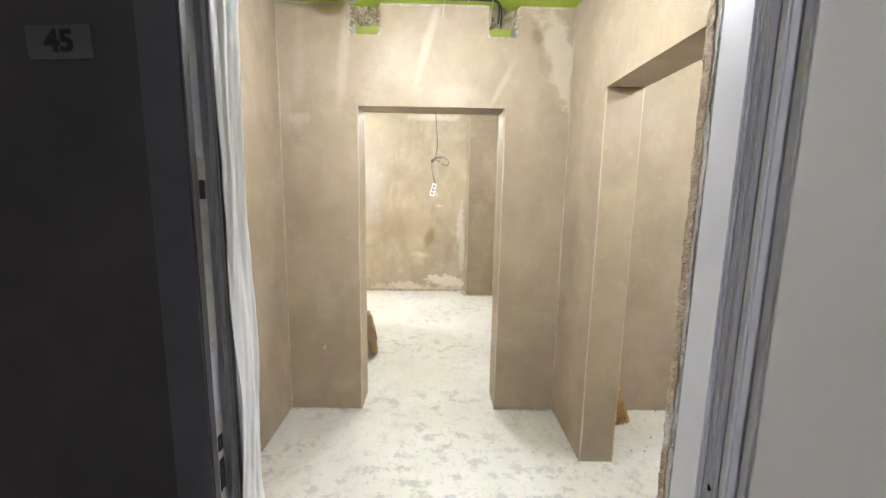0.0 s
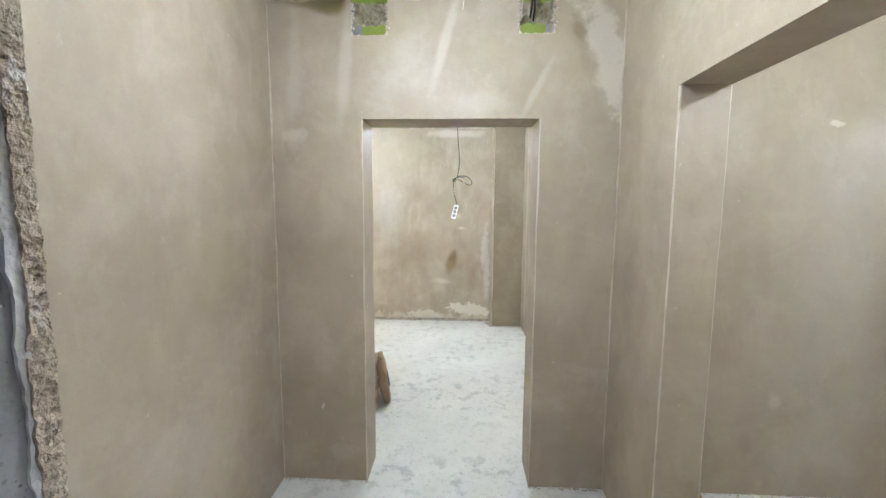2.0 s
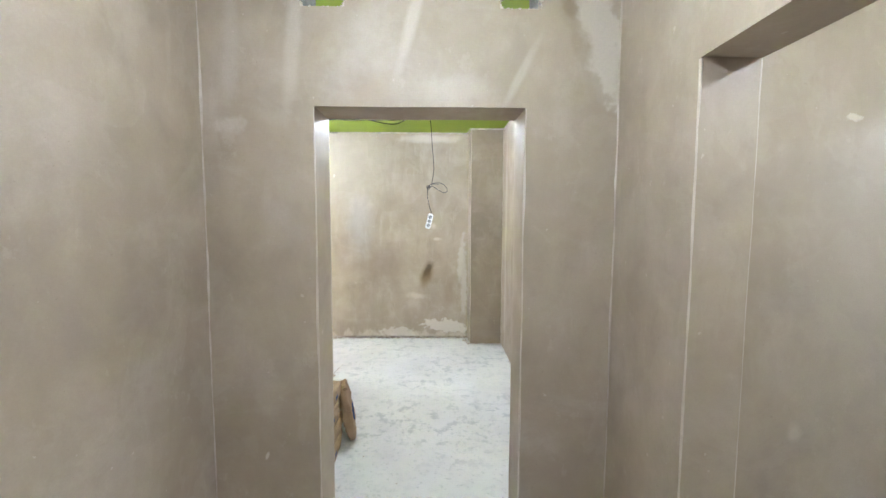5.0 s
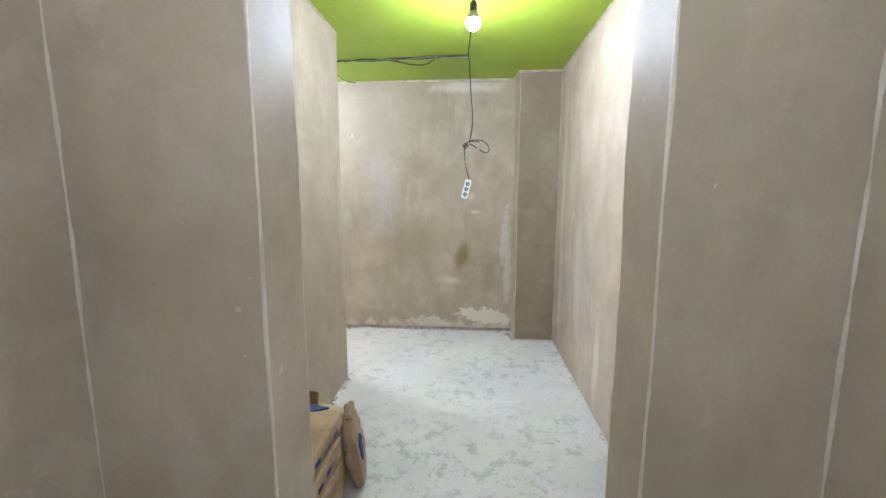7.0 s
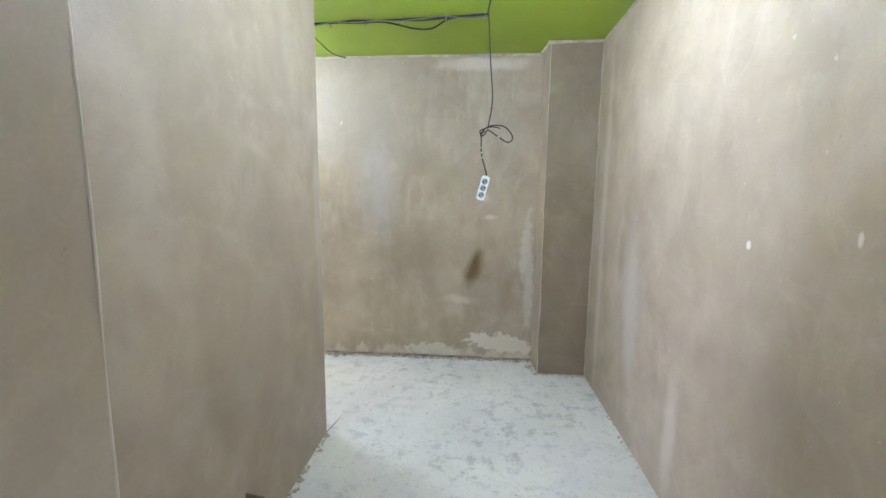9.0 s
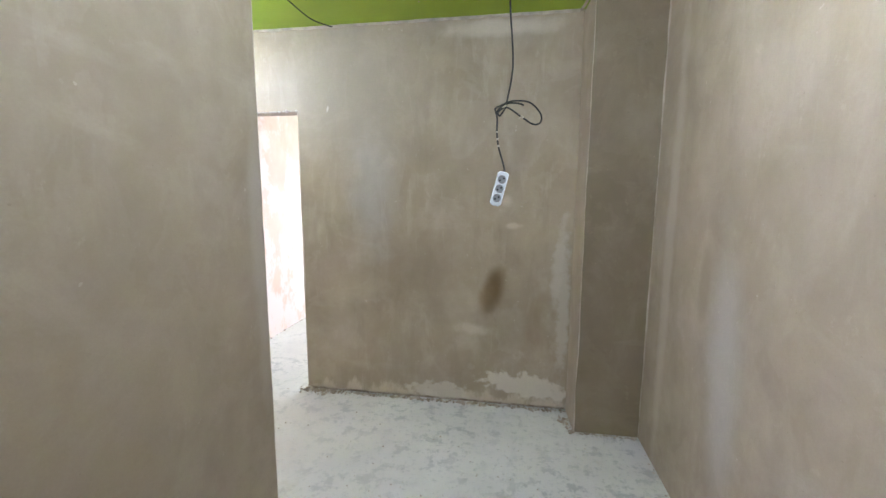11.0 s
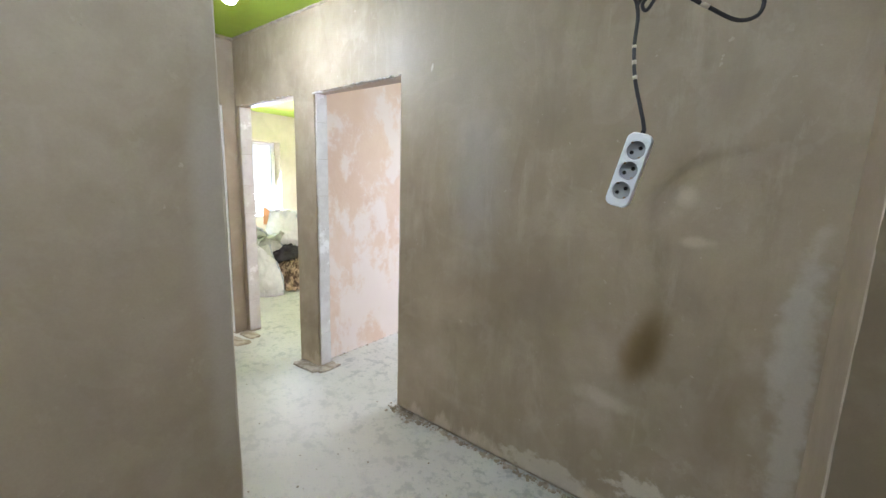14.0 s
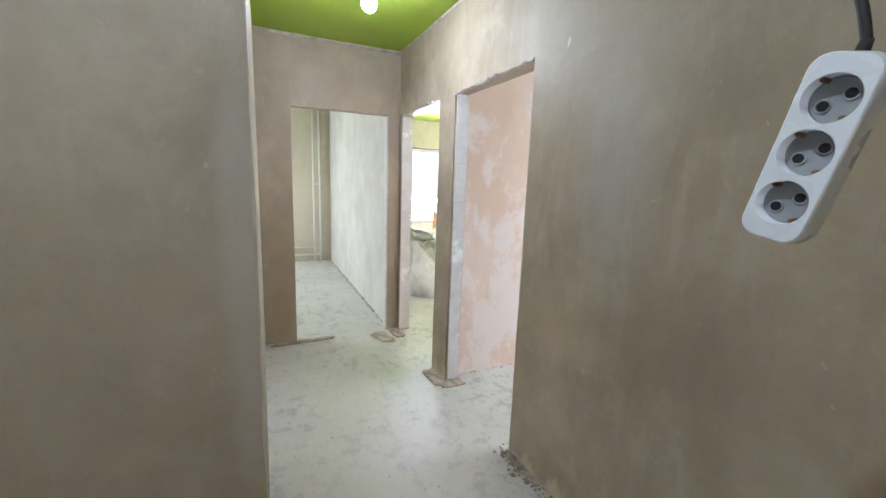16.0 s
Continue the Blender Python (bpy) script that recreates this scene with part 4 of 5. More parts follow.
jamb_blocks(wall_far, (D_L, FAR + 0.012, 0.02), (D_L + 0.012, FAR + 0.104, D_Z - 0.004), 0.27, m_block, 1, gap=0.0012)
jamb_blocks(wall_far, (F_L, FAR + 0.006, 0.02), (F_L + 0.012, FAR + 0.104, D_Z - 0.004), 0.27, m_block, 2, gap=0.0012)
jamb_blocks(wall_e, (-3.615, 5.719, 0.02), (E_X - 0.006, 5.731, D_Z - 0.004), 0.27, m_block, 3, gap=0.0012)
jamb_blocks(wall_c, (C_X + 0.006, 2.403, 0.02), (2.625, 2.415, 2.11), 0.22, m_block, 4, gap=0.0014)
jamb_blocks(entry, (OPEN_L - 0.045, 0.640, 0.0), (OPEN_L + 0.004, 0.769, OPEN_TOP), 0.30, m_block_grey, 5, gap=0.0004)
jamb_blocks(entry, (OPEN_R - 0.004, 0.640, 0.0), (OPEN_R + 0.045, 0.769, OPEN_TOP), 0.30, m_block_grey, 6, gap=0.0004)


def torn_edge(parent, x, side, y0, y1, top, seed, rough=1.0, ragged=0.004, material=None, name="torn_plaster", label="torn sandy plaster edge", proud=0.0):
    """The ragged thickness of plaster at a reveal."""
    bm = bmesh.new()
    nz, ny = 800, 10
    rows = []
    for j in range(nz + 1):
        z = top * j / nz
        near = ragged * (1.6 * noise.noise(Vector((seed + 4, z * 6, 0))) + 1.2 * noise.noise(Vector((seed + 4, z * 19, 0))) + 0.7 * noise.noise(Vector((seed + 4, z * 60, 0))))
        row = []
        for i in range(ny + 1):
            y = y0 + near + (y1 - y0 - near) * i / ny
            q = Vector((seed, y * 13, z * 13))
            jag = 0.003 * noise.noise(Vector((seed, z * 2.1, 0))) + 0.0022 * noise.noise(q * 1.7) + 0.0018 * noise.noise(q * 5) + 0.0022 * noise.noise(q * 11) + 0.0016 * noise.noise(q * 19)
            far = 0.003 * noise.noise(Vector((seed + 8, z * 30, 0))) if i == ny else 0.0
            row.append(bm.verts.new((x + side * (jag * rough + proud), y + far, z)))
        rows.append(row)
    for a, b in zip(rows, rows[1:]):
        for k in range(ny):
            bm.faces.new((a[k], a[k + 1], b[k + 1], b[k]) if side > 0 else (a[k], b[k], b[k + 1], a[k + 1]))
    back = [[bm.verts.new((x - side * 0.05, r[k].co.y, r[k].co.z)) for r in rows] for k in (0, ny)]
    for k, col in zip((0, ny), back):
        for j in range(nz):
            bm.faces.new((rows[j][k], rows[j + 1][k], col[j + 1], col[j]))
    part(name, bm, material or m_torn, parent, label)


for x, side, seed in ((OPEN_L, 1, 1.3), (OPEN_R, -1, 5.9)):
    torn_edge(entry, x, side, 0.769, ENTRY + 0.003, OPEN_TOP, seed, proud=0.009)
    torn_edge(entry, x, side, 0.759, 0.772, OPEN_TOP, seed + 3, 0.4, 0.005, m_blob, "plaster_smear", "pale plaster smeared over the blocks", 0.0055)


# ---- slabs of mortar left on the floor by the jambs ----
def mortar_slab(x, y, sx, sy, turn, tilt, label):
    rng = random.Random(round(x * 100))
    bm = bmesh.new()
    n = 14
    ring = [(math.cos(2 * math.pi * k / n), math.sin(2 * math.pi * k / n)) for k in range(n)]
    pts = [(max(-1, min(1, c * 1.35)) * sx * rng.uniform(0.82, 1.05), max(-1, min(1, s * 1.35)) * sy * rng.uniform(0.75, 1.05)) for c, s in ring]
    low = [bm.verts.new((a, b, 0.0)) for a, b in pts]
    high = [bm.verts.new((a * 0.96, b * 0.94, rng.uniform(0.008, 0.014))) for a, b in pts]
    bm.faces.new(low[::-1]), bm.faces.new(high)
    for k in range(n):
        bm.faces.new((low[k], low[(k + 1) % n], high[(k + 1) % n], high[k]))
    ob = link_mesh("mortar_slab", bm, m_grout)
    ob.matrix_basis = pose(x, y, 0.003, tilt, 0, turn)
    tagged(ob, label, "mortar slab", "mortar slabs on the floor")


mortar_slab(-3.34, 5.64, 0.15, 0.075, 18, 0, "thin grey mortar slab lying at a door jamb")
mortar_slab(-3.39, 5.80, 0.12, 0.055, 2, 0, "thin grey mortar slab under a block jamb")
mortar_slab(-2.43, 5.80, 0.15, 0.06, 4, 0, "cracked mortar slab at the foot of a pier")
mortar_slab(-2.31, 5.88, 0.06, 0.10, 0, 0, "cracked mortar slab beside a block jamb")
mortar_slab(-3.475, 4.92, 0.29, 0.032, 93, 0, "thin strip of mortar on the floor by a door jamb")
mortar_slab(2.53, 2.37, 0.09, 0.05, -8, 0, "mortar slab at the foot of the bathroom jamb")


# ---- dots of screws and filler on the green ceiling ----
rng = random.Random(12)
bm = bmesh.new()
for cx, cy, n in ((-0.45, 4.72, 7), (0.32, 4.65, 3), (-0.9, 4.75, 3), (0.62, 4.2, 5), (0.55, 5.35, 6), (0.74, 5.40, 8), (-0.5, 5.50, 5), (-0.25, 5.3, 4), (-0.6, 5.35, 5), (-1.5, 5.3, 4), (-0.6, 2.2, 8), (0.1, 2.35, 10), (0.6, 2.3, 6), (-0.3, 2.42, 8), (-2.6, 5.5, 4)):
    for _ in range(n):
        p = (cx + rng.gauss(0, 0.06), cy + rng.gauss(0, 0.06), TOP - 0.0035)
        bmesh.ops.create_circle(bm, cap_ends=True, segments=7, radius=rng.uniform(0.003, 0.007), matrix=Matrix.Translation(p))
tagged(link_mesh("ceiling_marks", bm, m_grout), "screw heads and small holes in the green ceiling", "screws", kind="stuff")

# ---- entrance door frame ----
JL, JR = -0.345, 0.507
fr = thing("door_frame", 0, 0, 0, "white steel entrance door frame, half wrapped in protective film", "door frame")
part("jamb", boxed((JL - 0.055, 0.585, 0), (JL, 0.662, 2.10), 0.004), m_white_steel, fr)
part("jamb", boxed((JL - 0.052, OUTER + 0.012, 0), (JL - 0.012, 0.583, 2.10), 0.003), m_white_steel, fr)
part("gasket", boxed((JL - 0.012, 0.586, 0), (JL + 0.007, 0.604, 2.09), 0.003), m_gasket, fr, "dark grey rubber gasket")
part("casing", boxed((JL - 0.064, OUTER - 0.010, 0), (JL - 0.001, OUTER + 0.010, 2.16), 0.003), m_dark_steel, fr, "dark steel outer casing")
part("jamb", boxed((JR, 0.584, 0), (JR + 0.062, 0.662, 2.10), 0.004), m_white_steel, fr)
part("jamb", boxed((JR + 0.014, 0.566, 0), (JR + 0.066, 0.582, 2.10), 0.002), m_grey_steel, fr, "grey inner step of the jamb")
for z in (1.00,):
    hole = lathe(bmesh.new(), [(0.0, 0.0), (0.0062, 0.0), (0.0062, 0.0012), (0.004, 0.0014)], 14)
    bmesh.ops.transform(hole, matrix=pose(JR + 0.0133, 0.574, z, 0, 90, 0), verts=hole.verts)
    part("bolt_hole", hole, m_hole, fr, "black disc standing for a small round bolt hole")
part("gasket", boxed((JR + 0.008, 0.5765, 0), (JR + 0.018, 0.5835, 2.09), 0.002), m_grey_steel, fr, "grey rubber gasket")
part("jamb", boxed((JR + 0.022, 0.546, 0), (JR + 0.070, 0.565, 2.10), 0.004), m_white_steel, fr)
part("casing", boxed((JR + 0.040, OUTER - 0.012, 0), (JR + 0.150, OUTER + 0.010, 2.16), 0.004), m_white_steel, fr, "white steel outer casing")
part("head", boxed((JL - 0.06, OUTER + 0.012, 2.102), (JR + 0.07, 0.662, 2.14), 0.004), m_white_steel, fr)


def strike(z0, z1, holes):
    p = part("strike_plate", boxed((JL - 0.0125, OUTER + 0.016, z0), (JL - 0.0095, OUTER + 0.044, z1), 0.001), m_nickel, fr, "nickel strike plate with black pads for cut-outs")
    for a, b in holes:
        part("cut_out", boxed((JL - 0.0105, OUTER + 0.023, a), (JL - 0.0085, OUTER + 0.038, b), 0.0008), m_hole, p)
    for z in (z0 + 0.015, (z0 + z1) / 2, z1 - 0.015):
        bm = lathe(bmesh.new(), [(0.0042, 0.0), (0.0042, 0.001), (0.002, 0.0018)], 10)
        bmesh.ops.transform(bm, matrix=pose(JL - 0.0098, OUTER + 0.030, z, 0, 90, 0), verts=bm.verts)
        part("screw", bm, m_grey_steel, p)


strike(1.255, 1.575, ((1.51, 1.54),))
strike(0.86, 1.14, ((1.075, 1.105), (1.00, 1.06)))

# Protective film hanging loose on the jamb.
bm = bmesh.new()
rows = []
for j in range(181):
    z = 2.10 * j / 180
    row = []
    for i in range(25):
        y = 0.582 + 0.084 * i / 24
        q = Vector((y * 9, z * 3.0, 2.2))
        out = 0.009 + 0.018 * max(0.0, noise.noise(q)) + 0.010 * abs(noise.noise(Vector((y * 17 + z * 1.6, z * 0.7 - y * 3, 5)))) + 0.008 * abs(noise.noise(Vector((y * 44 - z * 2.0, z * 1.2, 9)))) + 0.004 * abs(noise.noise(q * 3.3)) + 0.014 * max(0.0, noise.noise(Vector((z * 2.1, 0, 8)))) * math.sin(math.pi * i / 24)
        row.append(bm.verts.new((JL + out, y + 0.006 * noise.noise(q * 1.5 + Vector((3, 0, 0))), z)))
    rows.append(row)
for a, b in zip(rows, rows[1:]):
    for k in range(24):
        bm.faces.new((a[k], a[k + 1], b[k + 1], b[k])).smooth = True
film = thing("protective_film", JL, 0.63, 0, "crumpled white protective film clinging to the door jamb", "film")
sheet = part("sheet", bm, m_film, film)
sheet.matrix_parent_inverse = film.matrix_basis.inverted()
thick = sheet.modifiers.new("thickness", "SOLIDIFY")
thick.thickness = 0.0012

# Open door leaf, hinged on the far side of the frame.
leaf = thing("door_leaf", JR + 0.075, OUTER - 0.016, 0.012, "open entrance door leaf with a plain light grey panel", "door", rz=-72)
part("panel", boxed((0.0, -0.055, 0), (0.92, 0.0, 2.08), 0.004), m_leaf, leaf)
part("edge_strip", boxed((0.004, -0.012, 0), (0.020, 0.008, 2.08), 0.002), m_white_steel, leaf, "white steel edge strip")
for x, z in ((0.075, 1.41), (0.03, 1.31), (0.10, 1.79), (0.19, 1.08)):
    bm = lathe(bmesh.new(), [(0.006, 0), (0.005, 0.003), (0.002, 0.004)], 10)
    bmesh.ops.transform(bm, matrix=pose(x, 0.0, z, -90, 0, 0), verts=bm.verts)
    part("rivet", bm, m_gasket, leaf, "small dark rivet")

# Number label on the stairwell wall.
tag = thing("number_label", -0.520, OUTER - 0.001, 1.728, "small label reading 45, its pale card darkened to match the shaded wall", "label", ry=-2)
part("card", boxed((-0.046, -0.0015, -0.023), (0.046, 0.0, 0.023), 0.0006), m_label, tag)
curve = bpy.data.curves.new("digits", "FONT")
curve.body, curve.size, curve.align_x, curve.align_y, curve.extrude = "45", 0.040, "CENTER", "CENTER", 0.0002
curve.offset = 0.0016
text = new("digits", curve)
mesh = bpy.data.meshes.new_from_object(text.evaluated_get(bpy.context.evaluated_depsgraph_get()))
bpy.data.objects.remove(text)
mesh.materials.clear()
mesh.materials.append(m_ink)
digits = new("digits", mesh)
digits.parent = tag
digits.matrix_basis = pose(0, -0.0022, 0, 90, 0, 0)
tagged(digits, "black digits 45")

# ---- hall: duct and cables under the ceiling ----
duct = thing("ventilation_duct", -0.475, 1.2, TOP - 0.056, "grey-white flexible ventilation duct under the green ceiling", "duct")
path = spline([(-0.02, -0.35, 0.004), (0.0, 0.2, 0.002), (0.0, 0.7, 0.0), (0.004, 0.92, -0.003), (0.008, 1.04, -0.010)], 22)
part("hose", tube(bmesh.new(), path, lambda s: 0.049 + 0.003 * math.sin(s * 140), 20), m_duct, duct, smooth=True)
ring = tube(bmesh.new(), [(0.007, 1.005, -0.008), (0.008, 1.04, -0.011), (0.0085, 1.06, -0.013)], 0.0535, 20)
part("end_collar", ring, m_grey_plastic, duct, "taped grey end collar")
for y in (0.65, 0.85):
    bm = tube(bmesh.new(), [(0, y, 0), (0, y + 0.012, 0)], 0.0535, 20)
    part("tape_band", bm, m_nickel, duct, "shiny tape band")


def cable(points, radius, material, label, n=8, name="cable"):
    bm = tube(bmesh.new(), spline(points, n), radius, 7)
    return tagged(link_mesh(name, bm, material), label, "cable")


Z = TOP - 0.010
cable([(0.385, FRONT + 0.07, 2.565), (0.378, 2.50, 2.60), (0.36, 2.445, Z - 0.012), (0.32, 2.422, Z), (0.16, 2.410, Z - 0.006), (0.05, 2.402, Z), (-0.005, 2.36, Z), (-0.03, 2.25, Z - 0.004), (-0.036, 2.0, Z), (-0.036, 1.75, Z), (-0.03, 1.56, Z)], 0.006, m_cable, "black cable clipped along the hall ceiling to a chase")
cable([(0.40, FRONT + 0.06, 2.55), (0.392, 2.505, 2.60), (0.372, 2.46, Z - 0.008), (0.33, 2.438, Z - 0.002), (0.17, 2.428, Z), (0.06, 2.420, Z - 0.004), (-0.022, 2.37, Z), (-0.05, 2.25, Z), (-0.055, 1.9, Z)], 0.0055, m_cable, "second black cable clipped along the hall ceiling")
for x, y, drop in ((0.05, 2.404, 0.09), (0.33, 2.424, 0.12), (0.19, 2.412, 0.015)):
    bm = tube(bmesh.new(), spline([(x, y + 0.012, TOP), (x - 0.004, y - 0.008, TOP - 0.022), (x - 0.01, y - 0.004, TOP - 0.03 - drop * 0.4), (x - 0.016, y, TOP - 0.03 - drop)], 5), 0.0016, 5)
    tagged(link_mesh("cable_tie", bm, m_tie), "thin pale cable tie with a dangling tail", "cable tie", "cable ties")

# ---- room: cables under the ceiling and the hanging socket strip ----
rng = random.Random(5)
for k, (dy, r, mat) in enumerate(((0.0, 0.006, m_cable), (0.012, 0.005, m_cable), (-0.010, 0.004, m_cable_grey))):
    pts = []
    for i in range(15):
        x = -2.1 + (2.07) * i / 14
        pts.append((x, 5.205 - 0.125 * (x + 2.1) / 2.1 + dy + rng.uniform(-0.012, 0.012), Z - 0.004 - rng.uniform(0, 0.018) * (1 if k else 0.5)))
    cable(pts, r, mat, "dark cable running across the green ceiling", 6)
cable([(-0.84, 5.16, Z), (-0.70, 5.17, Z - 0.004), (-0.52, 5.205, Z - 0.032), (-0.40, 5.20, Z - 0.034), (-0.30, 5.14, Z - 0.008), (-0.20, 5.11, Z)], 0.0055, m_cable, "sagging black cable under the ceiling")
cable([(-0.03, 5.08, Z), (-0.02, 4.9, Z), (-0.005, 4.6, Z), (0.006, 4.2, Z), (0.012, 4.04, Z)], 0.005, m_cable, "black cable leading to the bulb")
cable([(-1.30, 5.22, Z), (-1.27, 5.42, Z - 0.03), (-1.24, 5.60, Z - 0.045), (-1.21, 5.78, Z - 0.015), (-1.205, 5.835, Z)], 0.004, m_cable, "thin black cable looping from the ceiling to the wall")
for x, y in ((-0.85, 5.16), (-0.60, 5.14), (-0.30, 5.10), (-0.05, 5.09), (-1.1, 5.18)):
    bm = tube(bmesh.new(), spline([(x, y - 0.02, TOP), (x + 0.003, y - 0.016, TOP - 0.022), (x, y, TOP - 0.034), (x - 0.003, y + 0.02, TOP - 0.02), (x, y + 0.022, TOP)], 4), 0.0022, 5)
    tagged(link_mesh("cable_tie", bm, m_tie if x > -0.8 else m_cable_grey), "pale cable tie round the ceiling cables", "cable tie", "cable ties")

strip = thing("socket_strip", -0.036, 5.086, 1.534, "white three-socket extension strip hanging on a knotted black cable", "extension strip", rz=6, ry=14, rx=2)
W, L, T = 0.0275, 0.084, 0.021


def rounded(bm, w, l, y0, y1, r, inset, seg=7):
    """A rounded rectangular slab in x and z between y0 (back) and y1 (front)."""
    def ring(y, k):
        out = []
        for cx, cz, a0 in ((w - r, l - r, 0), (-(w - r), l - r, 90), (-(w - r), -(l - r), 180), (w - r, -(l - r), 270)):
            for i in range(seg):
                a = radians(a0 + 90 * i / (seg - 1))
                out.append(bm.verts.new(((cx + (r - k) * math.cos(a)), y, (cz + (r - k) * math.sin(a)))))
        return out
    rings = [ring(y0, inset), ring(y0 + (y1 - y0) * 0.25, 0), ring(y1 - (y1 - y0) * 0.3, 0), ring(y1 - (y1 - y0) * 0.08, inset * 0.45), ring(y1, inset)]
    for a, b in zip(rings, rings[1:]):
        for k in range(len(a)):
            bm.faces.new((a[k], a[(k + 1) % len(a)], b[(k + 1) % len(a)], b[k])).smooth = True
    bm.faces.new(rings[0][::-1]), bm.faces.new(rings[-1])


bm = bmesh.new()
rounded(bm, W, L, T, -T * 0.9, 0.0175, 0.0034)
bmesh.ops.recalc_face_normals(bm, faces=bm.faces)
body = link_mesh("body", bm, m_white_plastic, strip)
cutter = bmesh.new()
for cz in (0.046, 0.0, -0.046):
    lathed = lathe(bmesh.new(), [(0.0205, -0.019), (0.0205, 0.02)], 32)
    bmesh.ops.transform(lathed, matrix=pose(0, -T * 0.9, cz, 90, 0, 0), verts=lathed.verts)
    tmp = bpy.data.meshes.new("tmp")
    lathed.to_mesh(tmp)
    lathed.free()
    cutter.from_mesh(tmp)
    bpy.data.meshes.remove(tmp)
bmesh.ops.recalc_face_normals(cutter, faces=cutter.faces)
cut = link_mesh("cutter", cutter, m_white_plastic)
cut.matrix_basis = strip.matrix_basis
bpy.context.view_layer.update()
mod = body.modifiers.new("sockets", "BOOLEAN")
mod.object, mod.operation, mod.solver = cut, "DIFFERENCE", "EXACT"
bpy.context.view_layer.update()
shape = bpy.data.meshes.new_from_object(body.evaluated_get(bpy.context.evaluated_depsgraph_get()))
body.modifiers.clear()
body.data = shape
bpy.data.objects.remove(cut)
for cz in (0.046, 0.0, -0.046):
    bm = lathe(bmesh.new(), [(0.0203, 0.0), (0.0203, 0.0006), (0.019, 0.0012)], 28)
    bmesh.ops.transform(bm, matrix=pose(0, -T * 0.9 + 0.0188, cz, 90, 0, 0), verts=bm.verts)
    well = part("socket", bm, m_well_shade, strip, "recessed round socket, grey floor standing in for shade")
    for a, r, mat, nm in ((40, 0.0056, m_hole, "pin_hole"), (220, 0.0056, m_hole, "pin_hole")):
        bm = lathe(bmesh.new(), [(0.0, 0.0), (r, 0.0), (r, 0.0022), (r * 0.7, 0.0024)], 14)
        bmesh.ops.transform(bm, matrix=pose(0.0098 * math.cos(radians(a)), -T * 0.9 + 0.0176, cz + 0.0098 * math.sin(radians(a)), 90, 0, 0), verts=bm.verts)
        part(nm, bm, mat, well)
        bm = tube(bmesh.new(), [(0.0052 * math.cos(q * 0.4488), -0.0008, 0.0052 * math.sin(q * 0.4488)) for q in range(15)], 0.0009, 5)
        bmesh.ops.transform(bm, matrix=pose(0.0098 * math.cos(radians(a)), -T * 0.9 + 0.0165, cz + 0.0098 * math.sin(radians(a))), verts=bm.verts)
        part("rim", bm, m_grey_plastic, well)
    for a in (130, 310):
        x, z = 0.0188 * math.cos(radians(a)), 0.0188 * math.sin(radians(a))
        part("earth_clip", boxed((x - 0.0022, -T * 0.9 + 0.003, cz + z - 0.0022), (x + 0.0022, -T * 0.9 + 0.017, cz + z + 0.0022), 0.001), m_brass, well, "brass earth clip")
part("cable_gland", lathe(bmesh.new(), [(0.0052, L - 0.004), (0.0050, L + 0.004), (0.0044, L + 0.010)], 12), m_cable, strip, "black cable gland")

top = strip.matrix_basis @ Vector((0, 0, L + 0.008))
KX, KY, KZ = -0.030, 5.10, 1.905
cable([top, top + Vector((-0.005, 0.0, 0.022)), (-0.028, 5.086, 1.676), (-0.045, 5.09, 1.735), (-0.054, 5.092, 1.80), (-0.054, 5.096, 1.862), (KX - 0.03, KY, KZ - 0.012), (KX - 0.034, KY - 0.012, KZ + 0.006), (KX - 0.008, KY - 0.016, KZ + 0.018),
       (KX + 0.05, KY + 0.02, KZ + 0.046), (KX + 0.13, KY + 0.06, KZ + 0.045), (KX + 0.185, KY + 0.10, KZ + 0.0), (KX + 0.187, KY + 0.11, KZ - 0.040), (KX + 0.150, KY + 0.09, KZ - 0.052), (KX + 0.09, KY + 0.05, KZ - 0.022), (KX + 0.02, KY, KZ + 0.012),
       (KX - 0.02, KY + 0.012, KZ - 0.006), (KX - 0.012, KY + 0.016, KZ - 0.022), (KX + 0.012, KY + 0.006, KZ + 0.010), (KX + 0.02, KY + 0.002, KZ + 0.04), (0.010, 5.11, 2.06), (0.012, 5.10, 2.16), (-0.004, 5.092, 2.34), (-0.016, 5.086, 2.52), (-0.026, 5.08, TOP - 0.004)],
      0.0042, m_cable, "black cable of the socket strip, knotted with a loose loop")
cable([(KX - 0.03, KY + 0.006, KZ - 0.010), (KX - 0.005, KY - 0.012, KZ + 0.014), (KX + 0.03, KY + 0.01, KZ + 0.034), (KX + 0.075, KY + 0.03, KZ + 0.036), (KX + 0.10, KY + 0.045, KZ + 0.030)], 0.0042, m_cable, "loose end of black cable at the knot")
bm = bmesh.new()
for p, q in (((-0.050, 5.091, 1.765), (-0.0512, 5.0913, 1.774)), ((-0.054, 5.092, 1.80), (-0.0541, 5.0925, 1.806)), ((-0.0445, 5.09, 1.733), (-0.046, 5.09, 1.741)), ((KX + 0.085, KY + 0.047, KZ - 0.020), (KX + 0.10, KY + 0.056, KZ - 0.027)), ((KX + 0.0, KY - 0.01, KZ + 0.010), (KX + 0.015, KY - 0.002, KZ + 0.022))):
    tube(bm, [p, q], 0.0049, 7)
tagged(link_mesh("paint_flecks", bm, m_bead), "white plaster flecks stuck on the cable", "flecks", kind="stuff")

